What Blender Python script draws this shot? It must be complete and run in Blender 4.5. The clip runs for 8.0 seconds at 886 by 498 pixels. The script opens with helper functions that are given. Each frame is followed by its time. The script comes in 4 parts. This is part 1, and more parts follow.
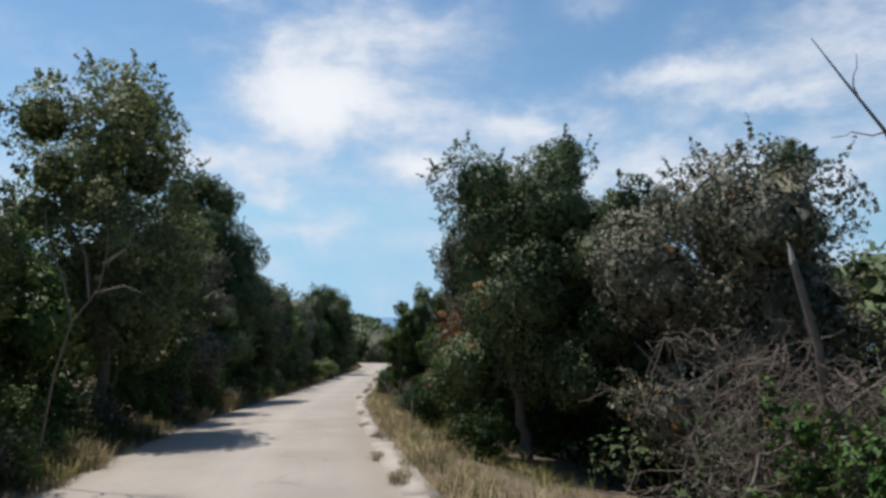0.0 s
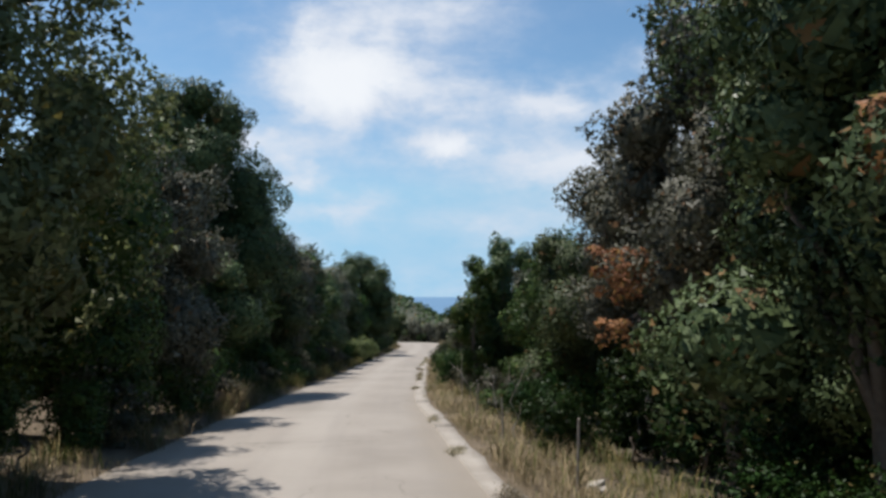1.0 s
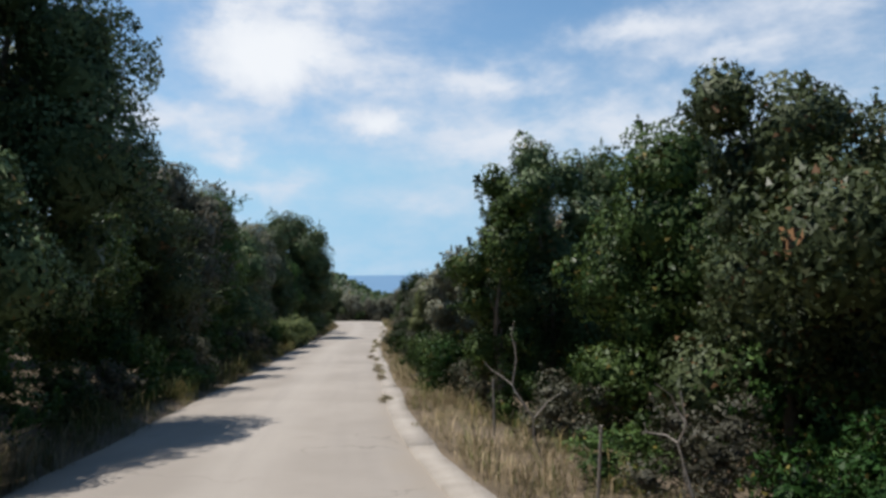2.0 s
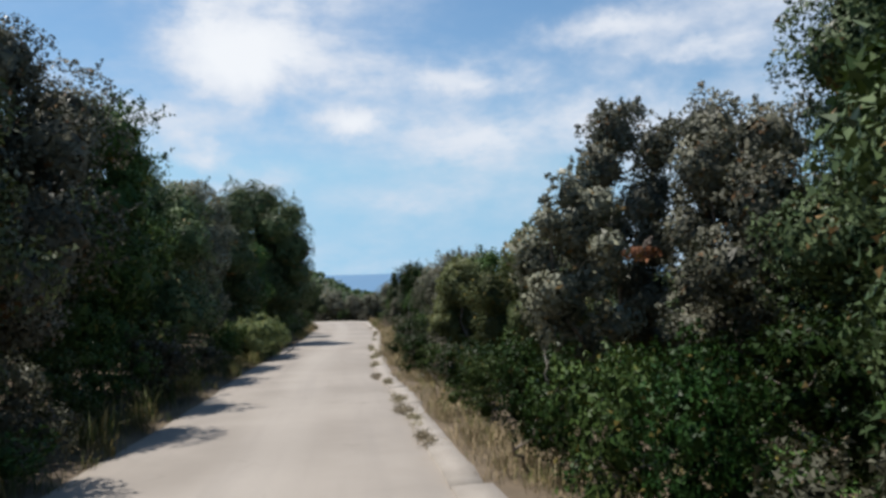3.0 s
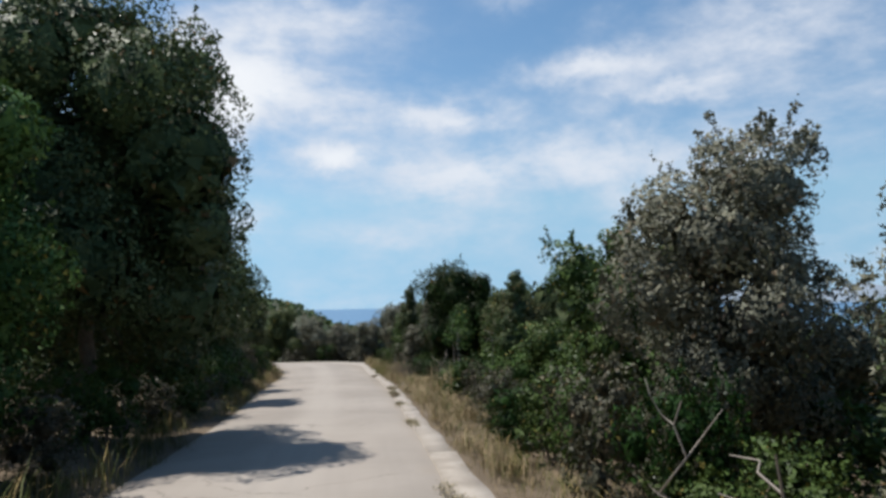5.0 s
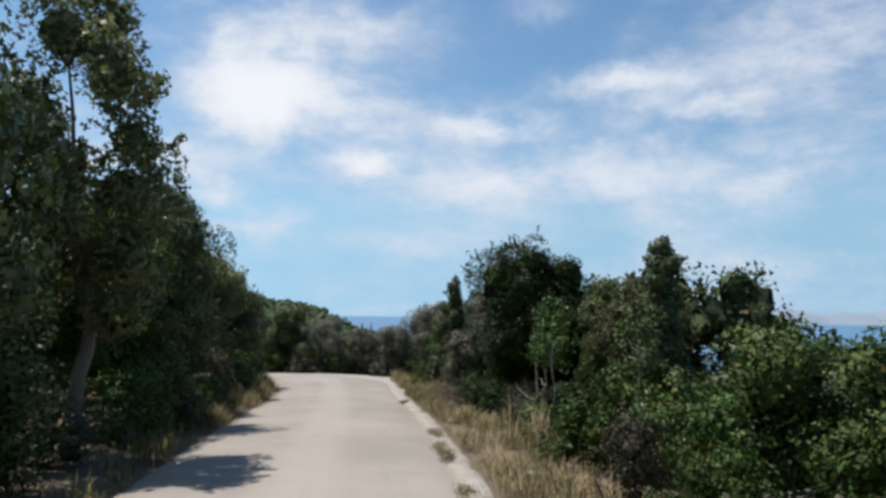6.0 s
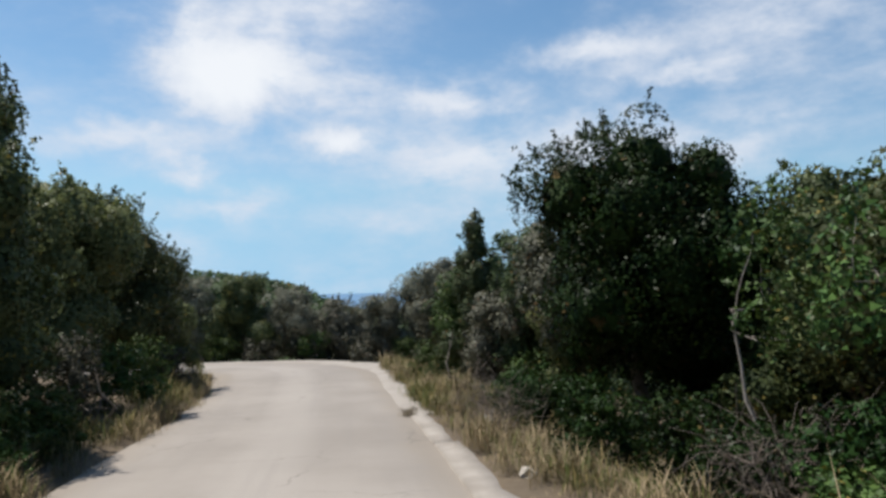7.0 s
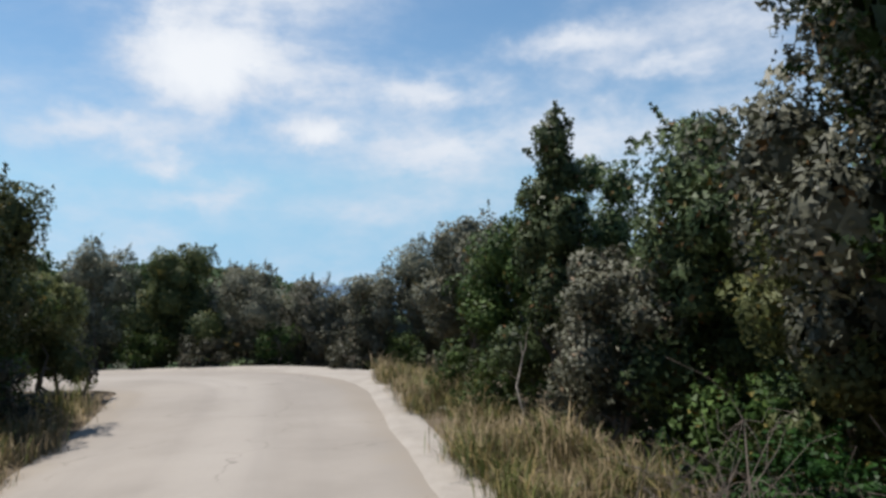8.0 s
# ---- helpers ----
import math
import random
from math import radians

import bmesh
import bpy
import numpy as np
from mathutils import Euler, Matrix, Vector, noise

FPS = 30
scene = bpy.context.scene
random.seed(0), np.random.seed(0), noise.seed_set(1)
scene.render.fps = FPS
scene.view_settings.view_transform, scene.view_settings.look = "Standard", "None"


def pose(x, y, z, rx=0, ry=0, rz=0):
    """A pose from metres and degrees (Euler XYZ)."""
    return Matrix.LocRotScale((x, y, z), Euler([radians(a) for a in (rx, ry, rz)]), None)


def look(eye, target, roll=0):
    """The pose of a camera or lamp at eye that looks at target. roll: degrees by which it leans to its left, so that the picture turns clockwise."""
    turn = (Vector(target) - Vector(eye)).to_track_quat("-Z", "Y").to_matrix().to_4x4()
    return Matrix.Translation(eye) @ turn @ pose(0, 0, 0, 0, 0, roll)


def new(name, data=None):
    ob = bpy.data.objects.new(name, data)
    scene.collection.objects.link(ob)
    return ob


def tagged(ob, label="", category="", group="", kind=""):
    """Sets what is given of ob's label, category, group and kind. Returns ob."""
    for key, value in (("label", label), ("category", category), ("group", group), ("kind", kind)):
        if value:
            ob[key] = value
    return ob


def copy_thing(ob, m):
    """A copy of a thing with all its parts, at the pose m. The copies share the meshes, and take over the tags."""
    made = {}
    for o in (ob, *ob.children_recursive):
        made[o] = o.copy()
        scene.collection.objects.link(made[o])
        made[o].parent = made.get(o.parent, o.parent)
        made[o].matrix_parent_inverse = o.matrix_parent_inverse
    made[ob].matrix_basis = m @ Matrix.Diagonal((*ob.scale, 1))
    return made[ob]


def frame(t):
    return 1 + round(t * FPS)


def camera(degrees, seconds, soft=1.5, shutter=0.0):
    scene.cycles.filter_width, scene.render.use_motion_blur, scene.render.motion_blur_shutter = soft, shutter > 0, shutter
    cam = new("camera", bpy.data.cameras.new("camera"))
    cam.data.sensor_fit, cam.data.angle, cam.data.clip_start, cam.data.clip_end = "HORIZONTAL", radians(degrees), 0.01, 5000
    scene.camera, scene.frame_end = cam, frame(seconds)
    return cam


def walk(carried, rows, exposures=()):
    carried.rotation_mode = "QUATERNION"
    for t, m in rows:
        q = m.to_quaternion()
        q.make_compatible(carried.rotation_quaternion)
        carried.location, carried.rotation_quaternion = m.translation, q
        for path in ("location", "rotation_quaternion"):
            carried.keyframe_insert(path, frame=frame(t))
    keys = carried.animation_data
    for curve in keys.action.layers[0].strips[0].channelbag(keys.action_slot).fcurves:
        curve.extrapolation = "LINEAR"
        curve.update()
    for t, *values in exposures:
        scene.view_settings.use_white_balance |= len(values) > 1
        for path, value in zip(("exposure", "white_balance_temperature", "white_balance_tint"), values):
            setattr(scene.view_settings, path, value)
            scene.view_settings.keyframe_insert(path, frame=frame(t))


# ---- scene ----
cam = camera(63.0, 8.0, soft=3.0)
# seconds, x, y, z, yaw, pitch, roll
ROWS = [
    (0.0, 0.00, 0.00, 1.60, -0.06, 5.06, -0.39),
    (0.5, -0.97, 4.31, 1.30, 4.03, 3.33, 0.45),
    (1.0, -1.85, 8.91, 0.95, 2.28, 3.44, -0.08),
    (1.5, -2.70, 14.02, 0.62, -0.77, 1.96, -0.02),
    (3.0, -4.51, 29.14, -0.41, -4.90, 1.51, 1.40),
    (3.5, -5.10, 34.75, -0.73, -4.73, 1.40, 0.13),
    (4.0, -5.50, 40.73, -1.09, -7.64, 0.71, 0.20),
    (4.5, -5.86, 46.66, -1.42, -7.50, 2.62, 1.32),
    (6.0, -5.90, 62.00, -2.09, -4.34, 5.06, -0.81),
    (6.5, -5.94, 66.78, -2.37, -7.04, 2.12, 0.00),
    (7.0, -6.06, 71.30, -2.58, -5.92, 3.04, 1.20),
    (7.5, -6.14, 75.48, -2.79, -7.10, 3.35, 0.83),
    (8.0, -6.26, 79.43, -3.00, -7.63, 2.34, 1.31),
]
walk(cam, [(t, pose(x, y, z, 90 + pitch, roll, yaw)) for t, x, y, z, yaw, pitch, roll in ROWS])

# ---- light ----
SUN_EL, SUN_AZ = 66.5, -56.0   # azimuth clockwise from +y
sun_dir = Vector((math.sin(radians(SUN_AZ)) * math.cos(radians(SUN_EL)), math.cos(radians(SUN_AZ)) * math.cos(radians(SUN_EL)), math.sin(radians(SUN_EL))))
sun = new("sun", bpy.data.lights.new("sun", "SUN"))
sun.data.energy, sun.data.angle, sun.data.color = 5.0, radians(0.55), (1.0, 0.95, 0.885)
scene.view_settings.exposure = 0.17
sun.matrix_world = look(sun_dir * 100, (0, 0, 0))


class Nodes:
    """Short hand for a node tree."""

    def __init__(self, tree):
        self.tree = tree
        tree.nodes.clear()

    def add(self, kind):
        return self.tree.nodes.new(kind)

    def link(self, a, b):
        self.tree.links.new(a, b)

    def put(self, socket, value):
        if isinstance(value, bpy.types.NodeSocket):
            self.link(value, socket)
        else:
            socket.default_value = value

    def math(self, op, a, b=0.0, c=0.0):
        node = self.add("ShaderNodeMath")
        node.operation = op
        for socket, value in zip(node.inputs, (a, b, c)):
            self.put(socket, value)
        return node.outputs[0]

    def mix(self, f, a, b, kind="MIX"):
        node = self.add("ShaderNodeMix")
        node.data_type, node.blend_type = "RGBA", kind
        self.put(node.inputs[0], f)
        self.put(node.inputs[6], a if isinstance(a, bpy.types.NodeSocket) else (*a, 1))
        self.put(node.inputs[7], b if isinstance(b, bpy.types.NodeSocket) else (*b, 1))
        return node.outputs[2]

    def noise(self, vector, scale, detail=4.0, rough=0.55, distortion=0.0):
        node = self.add("ShaderNodeTexNoise")
        if vector is not None:
            self.link(vector, node.inputs["Vector"])
        for key, value in (("Scale", scale), ("Detail", detail), ("Roughness", rough), ("Distortion", distortion)):
            node.inputs[key].default_value = value
        return node.outputs["Fac"]

    def ramp(self, value, lo, hi, to_lo=0.0, to_hi=1.0, smooth=True):
        node = self.add("ShaderNodeMapRange")
        node.interpolation_type = "SMOOTHSTEP" if smooth else "LINEAR"
        for socket, v in zip(node.inputs, (value, lo, hi, to_lo, to_hi)):
            self.put(socket, v)
        return node.outputs[0]


# clouds: azimuth, elevation, half width, half height (degrees), strength
CLOUDS = (
    (-11.6, 17.0, 5.0, 4.0, 1.5), (-2.0, 21.5, 7.0, 3.0, 0.75), (-5.0, 16.0, 7.0, 1.8, 0.55), (-18.0, 11.2, 6.0, 1.4, 0.75),
    (-13.5, 9.2, 3.0, 0.8, 0.7), (-10.7, 6.6, 4.5, 1.1, 0.6), (-2.0, 11.7, 2.4, 1.2, 0.85), (18.0, 17.6, 6.0, 1.2, 0.75),
    (24.0, 15.6, 6.0, 1.0, 0.65), (30.0, 19.5, 7.0, 3.5, 0.75), (8.0, 14.8, 6.0, 1.2, 0.7), (18.0, 11.0, 6.5, 2.2, 0.75),
    (8.0, 9.6, 8.0, 2.4, 0.5), (28.0, 10.0, 6.0, 2.0, 0.55), (-19.0, 24.0, 4.0, 1.0, 0.6), (2.0, 5.5, 7.0, 1.3, 0.35),
    (12.0, 23.5, 3.0, 1.5, 0.5), (-26.0, 14.0, 5.0, 2.0, 0.3),
)
world = bpy.data.worlds.new("sky")
scene.world = world
world.use_nodes = True
w = Nodes(world.node_tree)
way = w.add("ShaderNodeTexCoord").outputs["Generated"]
sep = w.add("ShaderNodeSeparateXYZ")
w.link(way, sep.inputs[0])
warp = w.noise(way, 9.0, 6.0, 0.6)
warp2 = w.noise(way, 14.0, 6.0, 0.6, 0.4)
az = w.math("MULTIPLY", w.math("ARCTAN2", sep.outputs[0], sep.outputs[1]), 57.2958)
el = w.math("MULTIPLY", w.math("ARCSINE", sep.outputs[2]), 57.2958)
az_w = w.math("ADD", az, w.math("MULTIPLY", w.math("SUBTRACT", warp, 0.5), 7.5))
el_w = w.math("ADD", el, w.math("MULTIPLY", w.math("SUBTRACT", warp2, 0.5), 4.4))
total = 0.0
for a0, e0, sa, se, amp in CLOUDS:
    p = w.math("POWER", w.math("ABSOLUTE", w.math("DIVIDE", w.math("SUBTRACT", az_w, a0), sa)), 2.0)
    q = w.math("POWER", w.math("ABSOLUTE", w.math("DIVIDE", w.math("SUBTRACT", el_w, e0), se)), 2.0)
    g = w.math("MULTIPLY", w.math("EXPONENT", w.math("MULTIPLY", w.math("ADD", p, q), -1.0)), amp)
    total = w.math("ADD", g, total)
# scattered cloud in the rest of the sky
stretch = w.add("ShaderNodeMapping")
stretch.inputs["Scale"].default_value = (1.0, 1.0, 2.2)
w.link(way, stretch.inputs[0])
drift = w.noise(stretch.outputs[0], 3.2, 7.0, 0.6, 0.3)
total = w.math("ADD", total, w.math("ADD", w.math("MULTIPLY", w.ramp(drift, 0.42, 0.7, 0.0, 0.42), w.ramp(el, 60.0, 25.0)), w.ramp(el, 30.0, 3.0, 0.0, 0.34)))
fine = w.noise(stretch.outputs[0], 16.0, 6.0, 0.62)
cover = w.ramp(w.math("MULTIPLY", total, w.ramp(fine, 0.25, 0.75, 0.55, 1.3, False)), 0.06, 1.25)
sky = w.add("ShaderNodeTexSky")
sky.sky_type = "NISHITA"
sky.sun_disc = False
sky.sun_elevation, sky.sun_rotation = radians(SUN_EL), radians(SUN_AZ)
sky.altitude, sky.air_density, sky.dust_density, sky.ozone_density = 60, 1.0, 0.6, 1.5
up = w.add("ShaderNodeCombineXYZ")
w.link(sep.outputs[0], up.inputs[0])
w.link(sep.outputs[1], up.inputs[1])
w.link(w.math("MAXIMUM", sep.outputs[2], 0.14), up.inputs[2])
w.link(up.outputs[0], sky.inputs["Vector"])
blue = w.mix(1.0, sky.outputs[0], (0.84, 1.06, 1.12), "MULTIPLY")
white = w.mix(w.ramp(total, 0.7, 1.9), (6.2, 6.7, 7.6), (8.4, 8.55, 8.8))
colour = w.mix(w.math("MULTIPLY", cover, 0.92), blue, white)
back = w.add("ShaderNodeBackground")
w.link(colour, back.inputs[0])
back.inputs[1].default_value = 0.1
w.link(back.outputs[0], w.add("ShaderNodeOutputWorld").inputs[0])
world.cycles.sampling_method = "MANUAL"
world.cycles.sample_map_resolution = 512


# ---- materials ----
def material(name):
    m = bpy.data.materials.new(name)
    m.use_nodes = True
    n = Nodes(m.node_tree)
    out = n.add("ShaderNodeOutputMaterial")
    bsdf = n.add("ShaderNodeBsdfPrincipled")
    n.link(bsdf.outputs[0], out.inputs[0])
    return m, n, bsdf, out


def bump(n, bsdf, height, strength, distance):
    node = n.add("ShaderNodeBump")
    node.inputs["Strength"].default_value, node.inputs["Distance"].default_value = strength, distance
    n.link(height, node.inputs["Height"])
    n.link(node.outputs[0], bsdf.inputs["Normal"])


def leaf_material(name, dark, light, dry, dry_share=0.02, rough=0.5, glow=0.12, gloss=0.13):
    """Leaves: each of its own tone within painted lit and shaded clumps, some of them dry, with light passing through.
    """
    m, n, bsdf, out = material(name)
    rnd = n.add("ShaderNodeNewGeometry").outputs["Random Per Island"]
    own = n.add("ShaderNodeObjectInfo").outputs["Random"]
    place = n.add("ShaderNodeTexCoord").outputs["Object"]
    patch = n.noise(place, 1.6, 4.0)
    # the noise patches put lit and shaded clumps into the leaf colour
    f = n.math("ADD", n.math("MULTIPLY", rnd, 0.45), n.math("MULTIPLY", n.ramp(patch, 0.32, 0.68), 0.55))
    col = n.mix(f, dark, light)
    col = n.mix(n.ramp(rnd, 1.0 - dry_share - 0.01, 1.0 - dry_share), col, dry)
    hue = n.add("ShaderNodeHueSaturation")
    n.link(col, hue.inputs["Color"])
    n.link(n.math("MULTIPLY_ADD", own, 0.03, 0.485), hue.inputs["Hue"])
    n.link(n.math("MULTIPLY_ADD", own, 0.5, 0.72), hue.inputs["Value"])
    n.link(hue.outputs[0], bsdf.inputs["Base Color"])
    n.link(n.math("MULTIPLY_ADD", rnd, 0.25, rough - 0.12), bsdf.inputs["Roughness"])
    bsdf.inputs["Specular IOR Level"].default_value = gloss
    trans = n.add("ShaderNodeBsdfTranslucent")
    n.link(n.mix(0.3, hue.outputs[0], (0.09, 0.12, 0.02)), trans.inputs[0])
    mixer = n.add("ShaderNodeMixShader")
    mixer.inputs[0].default_value = glow
    n.link(bsdf.outputs[0], mixer.inputs[1])
    n.link(trans.outputs[0], mixer.inputs[2])
    n.link(mixer.outputs[0], out.inputs[0])
    return m


OAK = leaf_material("holm_oak_leaf", (0.012, 0.03, 0.011), (0.138, 0.178, 0.078), (0.2, 0.12, 0.05))
DUSTY = leaf_material("dusty_oak_leaf", (0.03, 0.036, 0.024), (0.28, 0.276, 0.2), (0.2, 0.12, 0.05), 0.03)
GREEN = leaf_material("green_leaf", (0.011, 0.036, 0.009), (0.1, 0.155, 0.04), (0.2, 0.16, 0.04), 0.02)
# low leaf tone of a dark species, deepened to carry the hollows' shade
MASTIC_AND_SHADE = leaf_material("dark_green_shaded_leaf", (0.003, 0.012, 0.003), (0.03, 0.064, 0.014), (0.12, 0.09, 0.03), 0.015, 0.45, 0.08, 0.08)
WEED = leaf_material("dull_weed", (0.12, 0.1, 0.065), (0.27, 0.235, 0.16), (0.36, 0.3, 0.2), 0.3, 0.7, 0.1, 0.1)
BRIGHT = leaf_material("bright_leaf", (0.07, 0.095, 0.034), (0.3, 0.33, 0.155), (0.26, 0.22, 0.06), 0.04, 0.45, 0.4)
GREY = leaf_material("grey_leaf", (0.045, 0.048, 0.032), (0.29, 0.288, 0.21), (0.2, 0.15, 0.1), 0.05, 0.5, 0.12)
OLIVE = leaf_material("olive_leaf", (0.03, 0.044, 0.017), (0.125, 0.14, 0.058), (0.26, 0.2, 0.06), 0.03, 0.5, 0.2)
SCRUB = leaf_material("scrub_leaf", (0.034, 0.034, 0.024), (0.135, 0.13, 0.092), (0.2, 0.15, 0.1), 0.05, 0.5, 0.12)
RUST = leaf_material("rust_leaf", (0.17, 0.068, 0.03), (0.54, 0.29, 0.14), (0.3, 0.2, 0.06), 0.15, 0.6, 0.2, 0.1)
GRASS = leaf_material("dry_grass", (0.2, 0.155, 0.085), (0.56, 0.45, 0.28), (0.12, 0.15, 0.04), 0.14, 0.7, 0.2, 0.1)
HERB = leaf_material("green_grass", (0.05, 0.075, 0.02), (0.17, 0.19, 0.06), (0.38, 0.3, 0.13), 0.3, 0.6, 0.2, 0.1)

BARK, n, b, _ = material("bark")
co = n.add("ShaderNodeTexCoord").outputs["Object"]
k = n.noise(co, 14.0, 6.0, 0.65)
n.link(n.mix(k, (0.06, 0.048, 0.038), (0.24, 0.2, 0.16)), b.inputs["Base Color"])
b.inputs["Roughness"].default_value = 0.9
bump(n, b, k, 0.6, 0.02)

PALE_BARK, n, b, _ = material("pale_bark")
co = n.add("ShaderNodeTexCoord").outputs["Object"]
k = n.noise(co, 18.0, 6.0, 0.65)
n.link(n.mix(k, (0.2, 0.17, 0.14), (0.45, 0.4, 0.35)), b.inputs["Base Color"])
b.inputs["Roughness"].default_value = 0.9
bump(n, b, k, 0.5, 0.01)

DEADWOOD, n, b, _ = material("dead_wood")
co = n.add("ShaderNodeTexCoord").outputs["Object"]
k = n.noise(co, 9.0, 6.0, 0.65)
n.link(n.mix(k, (0.07, 0.056, 0.045), (0.235, 0.19, 0.155)), b.inputs["Base Color"])
b.inputs["Roughness"].default_value = 0.85
bump(n, b, k, 0.5, 0.01)

ROAD, n, b, _ = material("worn_pale_asphalt")
uv_node = n.add("ShaderNodeUVMap")
uv_node.uv_map = "lane"
uv = uv_node.outputs[0]
co = n.add("ShaderNodeTexCoord").outputs["Object"]
sp = n.add("ShaderNodeSeparateXYZ")
n.link(uv, sp.inputs[0])
blotch = n.noise(co, 0.35, 5.0, 0.6)
grit = n.noise(co, 55.0, 3.0, 0.7)
stretch = n.add("ShaderNodeMapping")
stretch.inputs["Scale"].default_value = (2.2, 0.09, 1.0)
n.link(uv, stretch.inputs[0])
streak = n.noise(stretch.outputs[0], 1.0, 5.0, 0.6)
shift = n.math("ADD", sp.outputs[0], n.math("MULTIPLY", n.math("SUBTRACT", blotch, 0.5), 0.5))
worn = n.ramp(n.math("ABSOLUTE", shift), 0.1, 0.75, 1.0, 0.0)
col = n.mix(n.ramp(blotch, 0.3, 0.7), (0.236, 0.206, 0.176), (0.312, 0.275, 0.238))
col = n.mix(n.math("MULTIPLY", worn, 0.4), col, (0.382, 0.344, 0.304))
col = n.mix(n.ramp(streak, 0.45, 0.75, 0.0, 0.35), col, (0.205, 0.182, 0.163))
col = n.mix(n.ramp(grit, 0.35, 0.65, 0.0, 0.3), col, (0.24, 0.22, 0.2))
n.link(col, b.inputs["Base Color"])
b.inputs["Roughness"].default_value = 0.9
crack = n.add("ShaderNodeTexVoronoi")
crack.feature = "DISTANCE_TO_EDGE"
crack.inputs["Scale"].default_value = 0.55
bent_co = n.add("ShaderNodeVectorMath")
bent_co.operation = "MULTIPLY_ADD"
wave = n.add("ShaderNodeTexNoise")
wave.inputs["Scale"].default_value = 2.5
wave.inputs["Detail"].default_value = 5.0
n.link(co, wave.inputs["Vector"])
n.link(wave.outputs["Color"], bent_co.inputs[0])
bent_co.inputs[1].default_value = (0.7, 0.7, 0.0)
n.link(co, bent_co.inputs[2])
n.link(bent_co.outputs[0], crack.inputs["Vector"])
broken = n.math("MULTIPLY", n.ramp(crack.outputs["Distance"], 0.0, 0.011, 1.0, 0.0), n.ramp(n.noise(co, 0.5, 3.0), 0.48, 0.62))
edge = n.ramp(n.math("ADD", n.math("ABSOLUTE", sp.outputs[0]), n.math("MULTIPLY", n.noise(co, 1.4, 6.0, 0.7), 1.1)), 2.15, 2.65)
col = n.mix(n.math("MULTIPLY", edge, 0.45), col, (0.23, 0.19, 0.145))
col = n.mix(n.math("MULTIPLY", broken, 0.6), col, (0.12, 0.105, 0.09))
n.link(col, b.inputs["Base Color"])
bump(n, b, grit, 0.5, 0.006)

CONCRETE, n, b, _ = material("old_concrete")
co = n.add("ShaderNodeTexCoord").outputs["Object"]
blotch, grit = n.noise(co, 1.6, 6.0, 0.65), n.noise(co, 40.0, 4.0, 0.7)
col = n.mix(n.ramp(blotch, 0.3, 0.7), (0.245, 0.212, 0.178), (0.385, 0.345, 0.298))
col = n.mix(n.math("MULTIPLY", n.add("ShaderNodeObjectInfo").outputs["Random"], 0.6), col, (0.3, 0.27, 0.24))
col = n.mix(n.ramp(grit, 0.5, 0.75, 0.0, 0.5), col, (0.18, 0.16, 0.13))
n.link(col, b.inputs["Base Color"])
b.inputs["Roughness"].default_value = 0.92
bump(n, b, grit, 0.6, 0.012)

STONE, n, b, _ = material("limestone")
co = n.add("ShaderNodeTexCoord").outputs["Object"]
k = n.noise(co, 6.0, 6.0, 0.65)
n.link(n.mix(k, (0.28, 0.24, 0.19), (0.6, 0.56, 0.5)), b.inputs["Base Color"])
b.inputs["Roughness"].default_value = 0.9
bump(n, b, k, 0.7, 0.03)

SOIL, n, b, _ = material("dry_soil_and_scrub")
co = n.add("ShaderNodeTexCoord").outputs["Object"]
big, mid, grit = n.noise(co, 0.03, 6.0, 0.65), n.noise(co, 1.2, 6.0, 0.65), n.noise(co, 25.0, 4.0, 0.7)
near = n.mix(mid, (0.045, 0.033, 0.021), (0.17, 0.125, 0.078))
near = n.mix(n.ramp(grit, 0.5, 0.7, 0.0, 0.6), near, (0.19, 0.15, 0.1))
scrub = n.mix(n.noise(co, 0.22, 6.0, 0.75), (0.018, 0.026, 0.012), (0.085, 0.085, 0.045))
scrub = n.mix(n.ramp(big, 0.45, 0.7), scrub, (0.1, 0.09, 0.055))
spot = n.add("ShaderNodeSeparateXYZ")
n.link(co, spot.inputs[0])
far = n.ramp(spot.outputs[1], 104.0, 125.0)
n.link(n.mix(far, near, scrub), b.inputs["Base Color"])
b.inputs["Roughness"].default_value = 0.95
bump(n, b, mid, 0.6, 0.08)

SEA, n, b, _ = material("sea_water")
co = n.add("ShaderNodeTexCoord").outputs["Object"]
k = n.noise(co, 0.012, 6.0, 0.6)
n.link(n.mix(k, (0.035, 0.12, 0.24), (0.06, 0.17, 0.3)), b.inputs["Base Color"])
b.inputs["Roughness"].default_value = 0.35
bump(n, b, n.noise(co, 0.5, 4.0, 0.6), 0.5, 0.5)


# aerial haze is put into the headland's blue-grey base colour
HAZE, n, b, _ = material("hazy_far_land")
co = n.add("ShaderNodeTexCoord").outputs["Object"]
n.link(n.mix(n.noise(co, 0.008, 6.0, 0.65), (0.15, 0.2, 0.26), (0.27, 0.31, 0.35)), b.inputs["Base Color"])
b.inputs["Roughness"].default_value = 1.0


# ---- the lie of the land ----
def curve_through(rows):
    """A smooth polyline, about half a metre a step, through rows of numbers whose first two are x and y."""
    pts = np.array(rows, float)
    ext = np.vstack([2 * pts[0] - pts[1], pts, 2 * pts[-1] - pts[-2]])
    out = []
    for i in range(1, len(ext) - 2):
        p0, p1, p2, p3 = ext[i - 1:i + 3]
        steps = max(2, int(np.hypot(*(p2 - p1)[:2]) / 0.5))
        for s in np.arange(steps) / steps:
            out.append(0.5 * (2 * p1 + (p2 - p0) * s + (2 * p0 - 5 * p1 + 4 * p2 - p3) * s * s + (3 * p1 - p0 - 3 * p2 + p3) * s ** 3))
    return np.array(out + [pts[-1]])


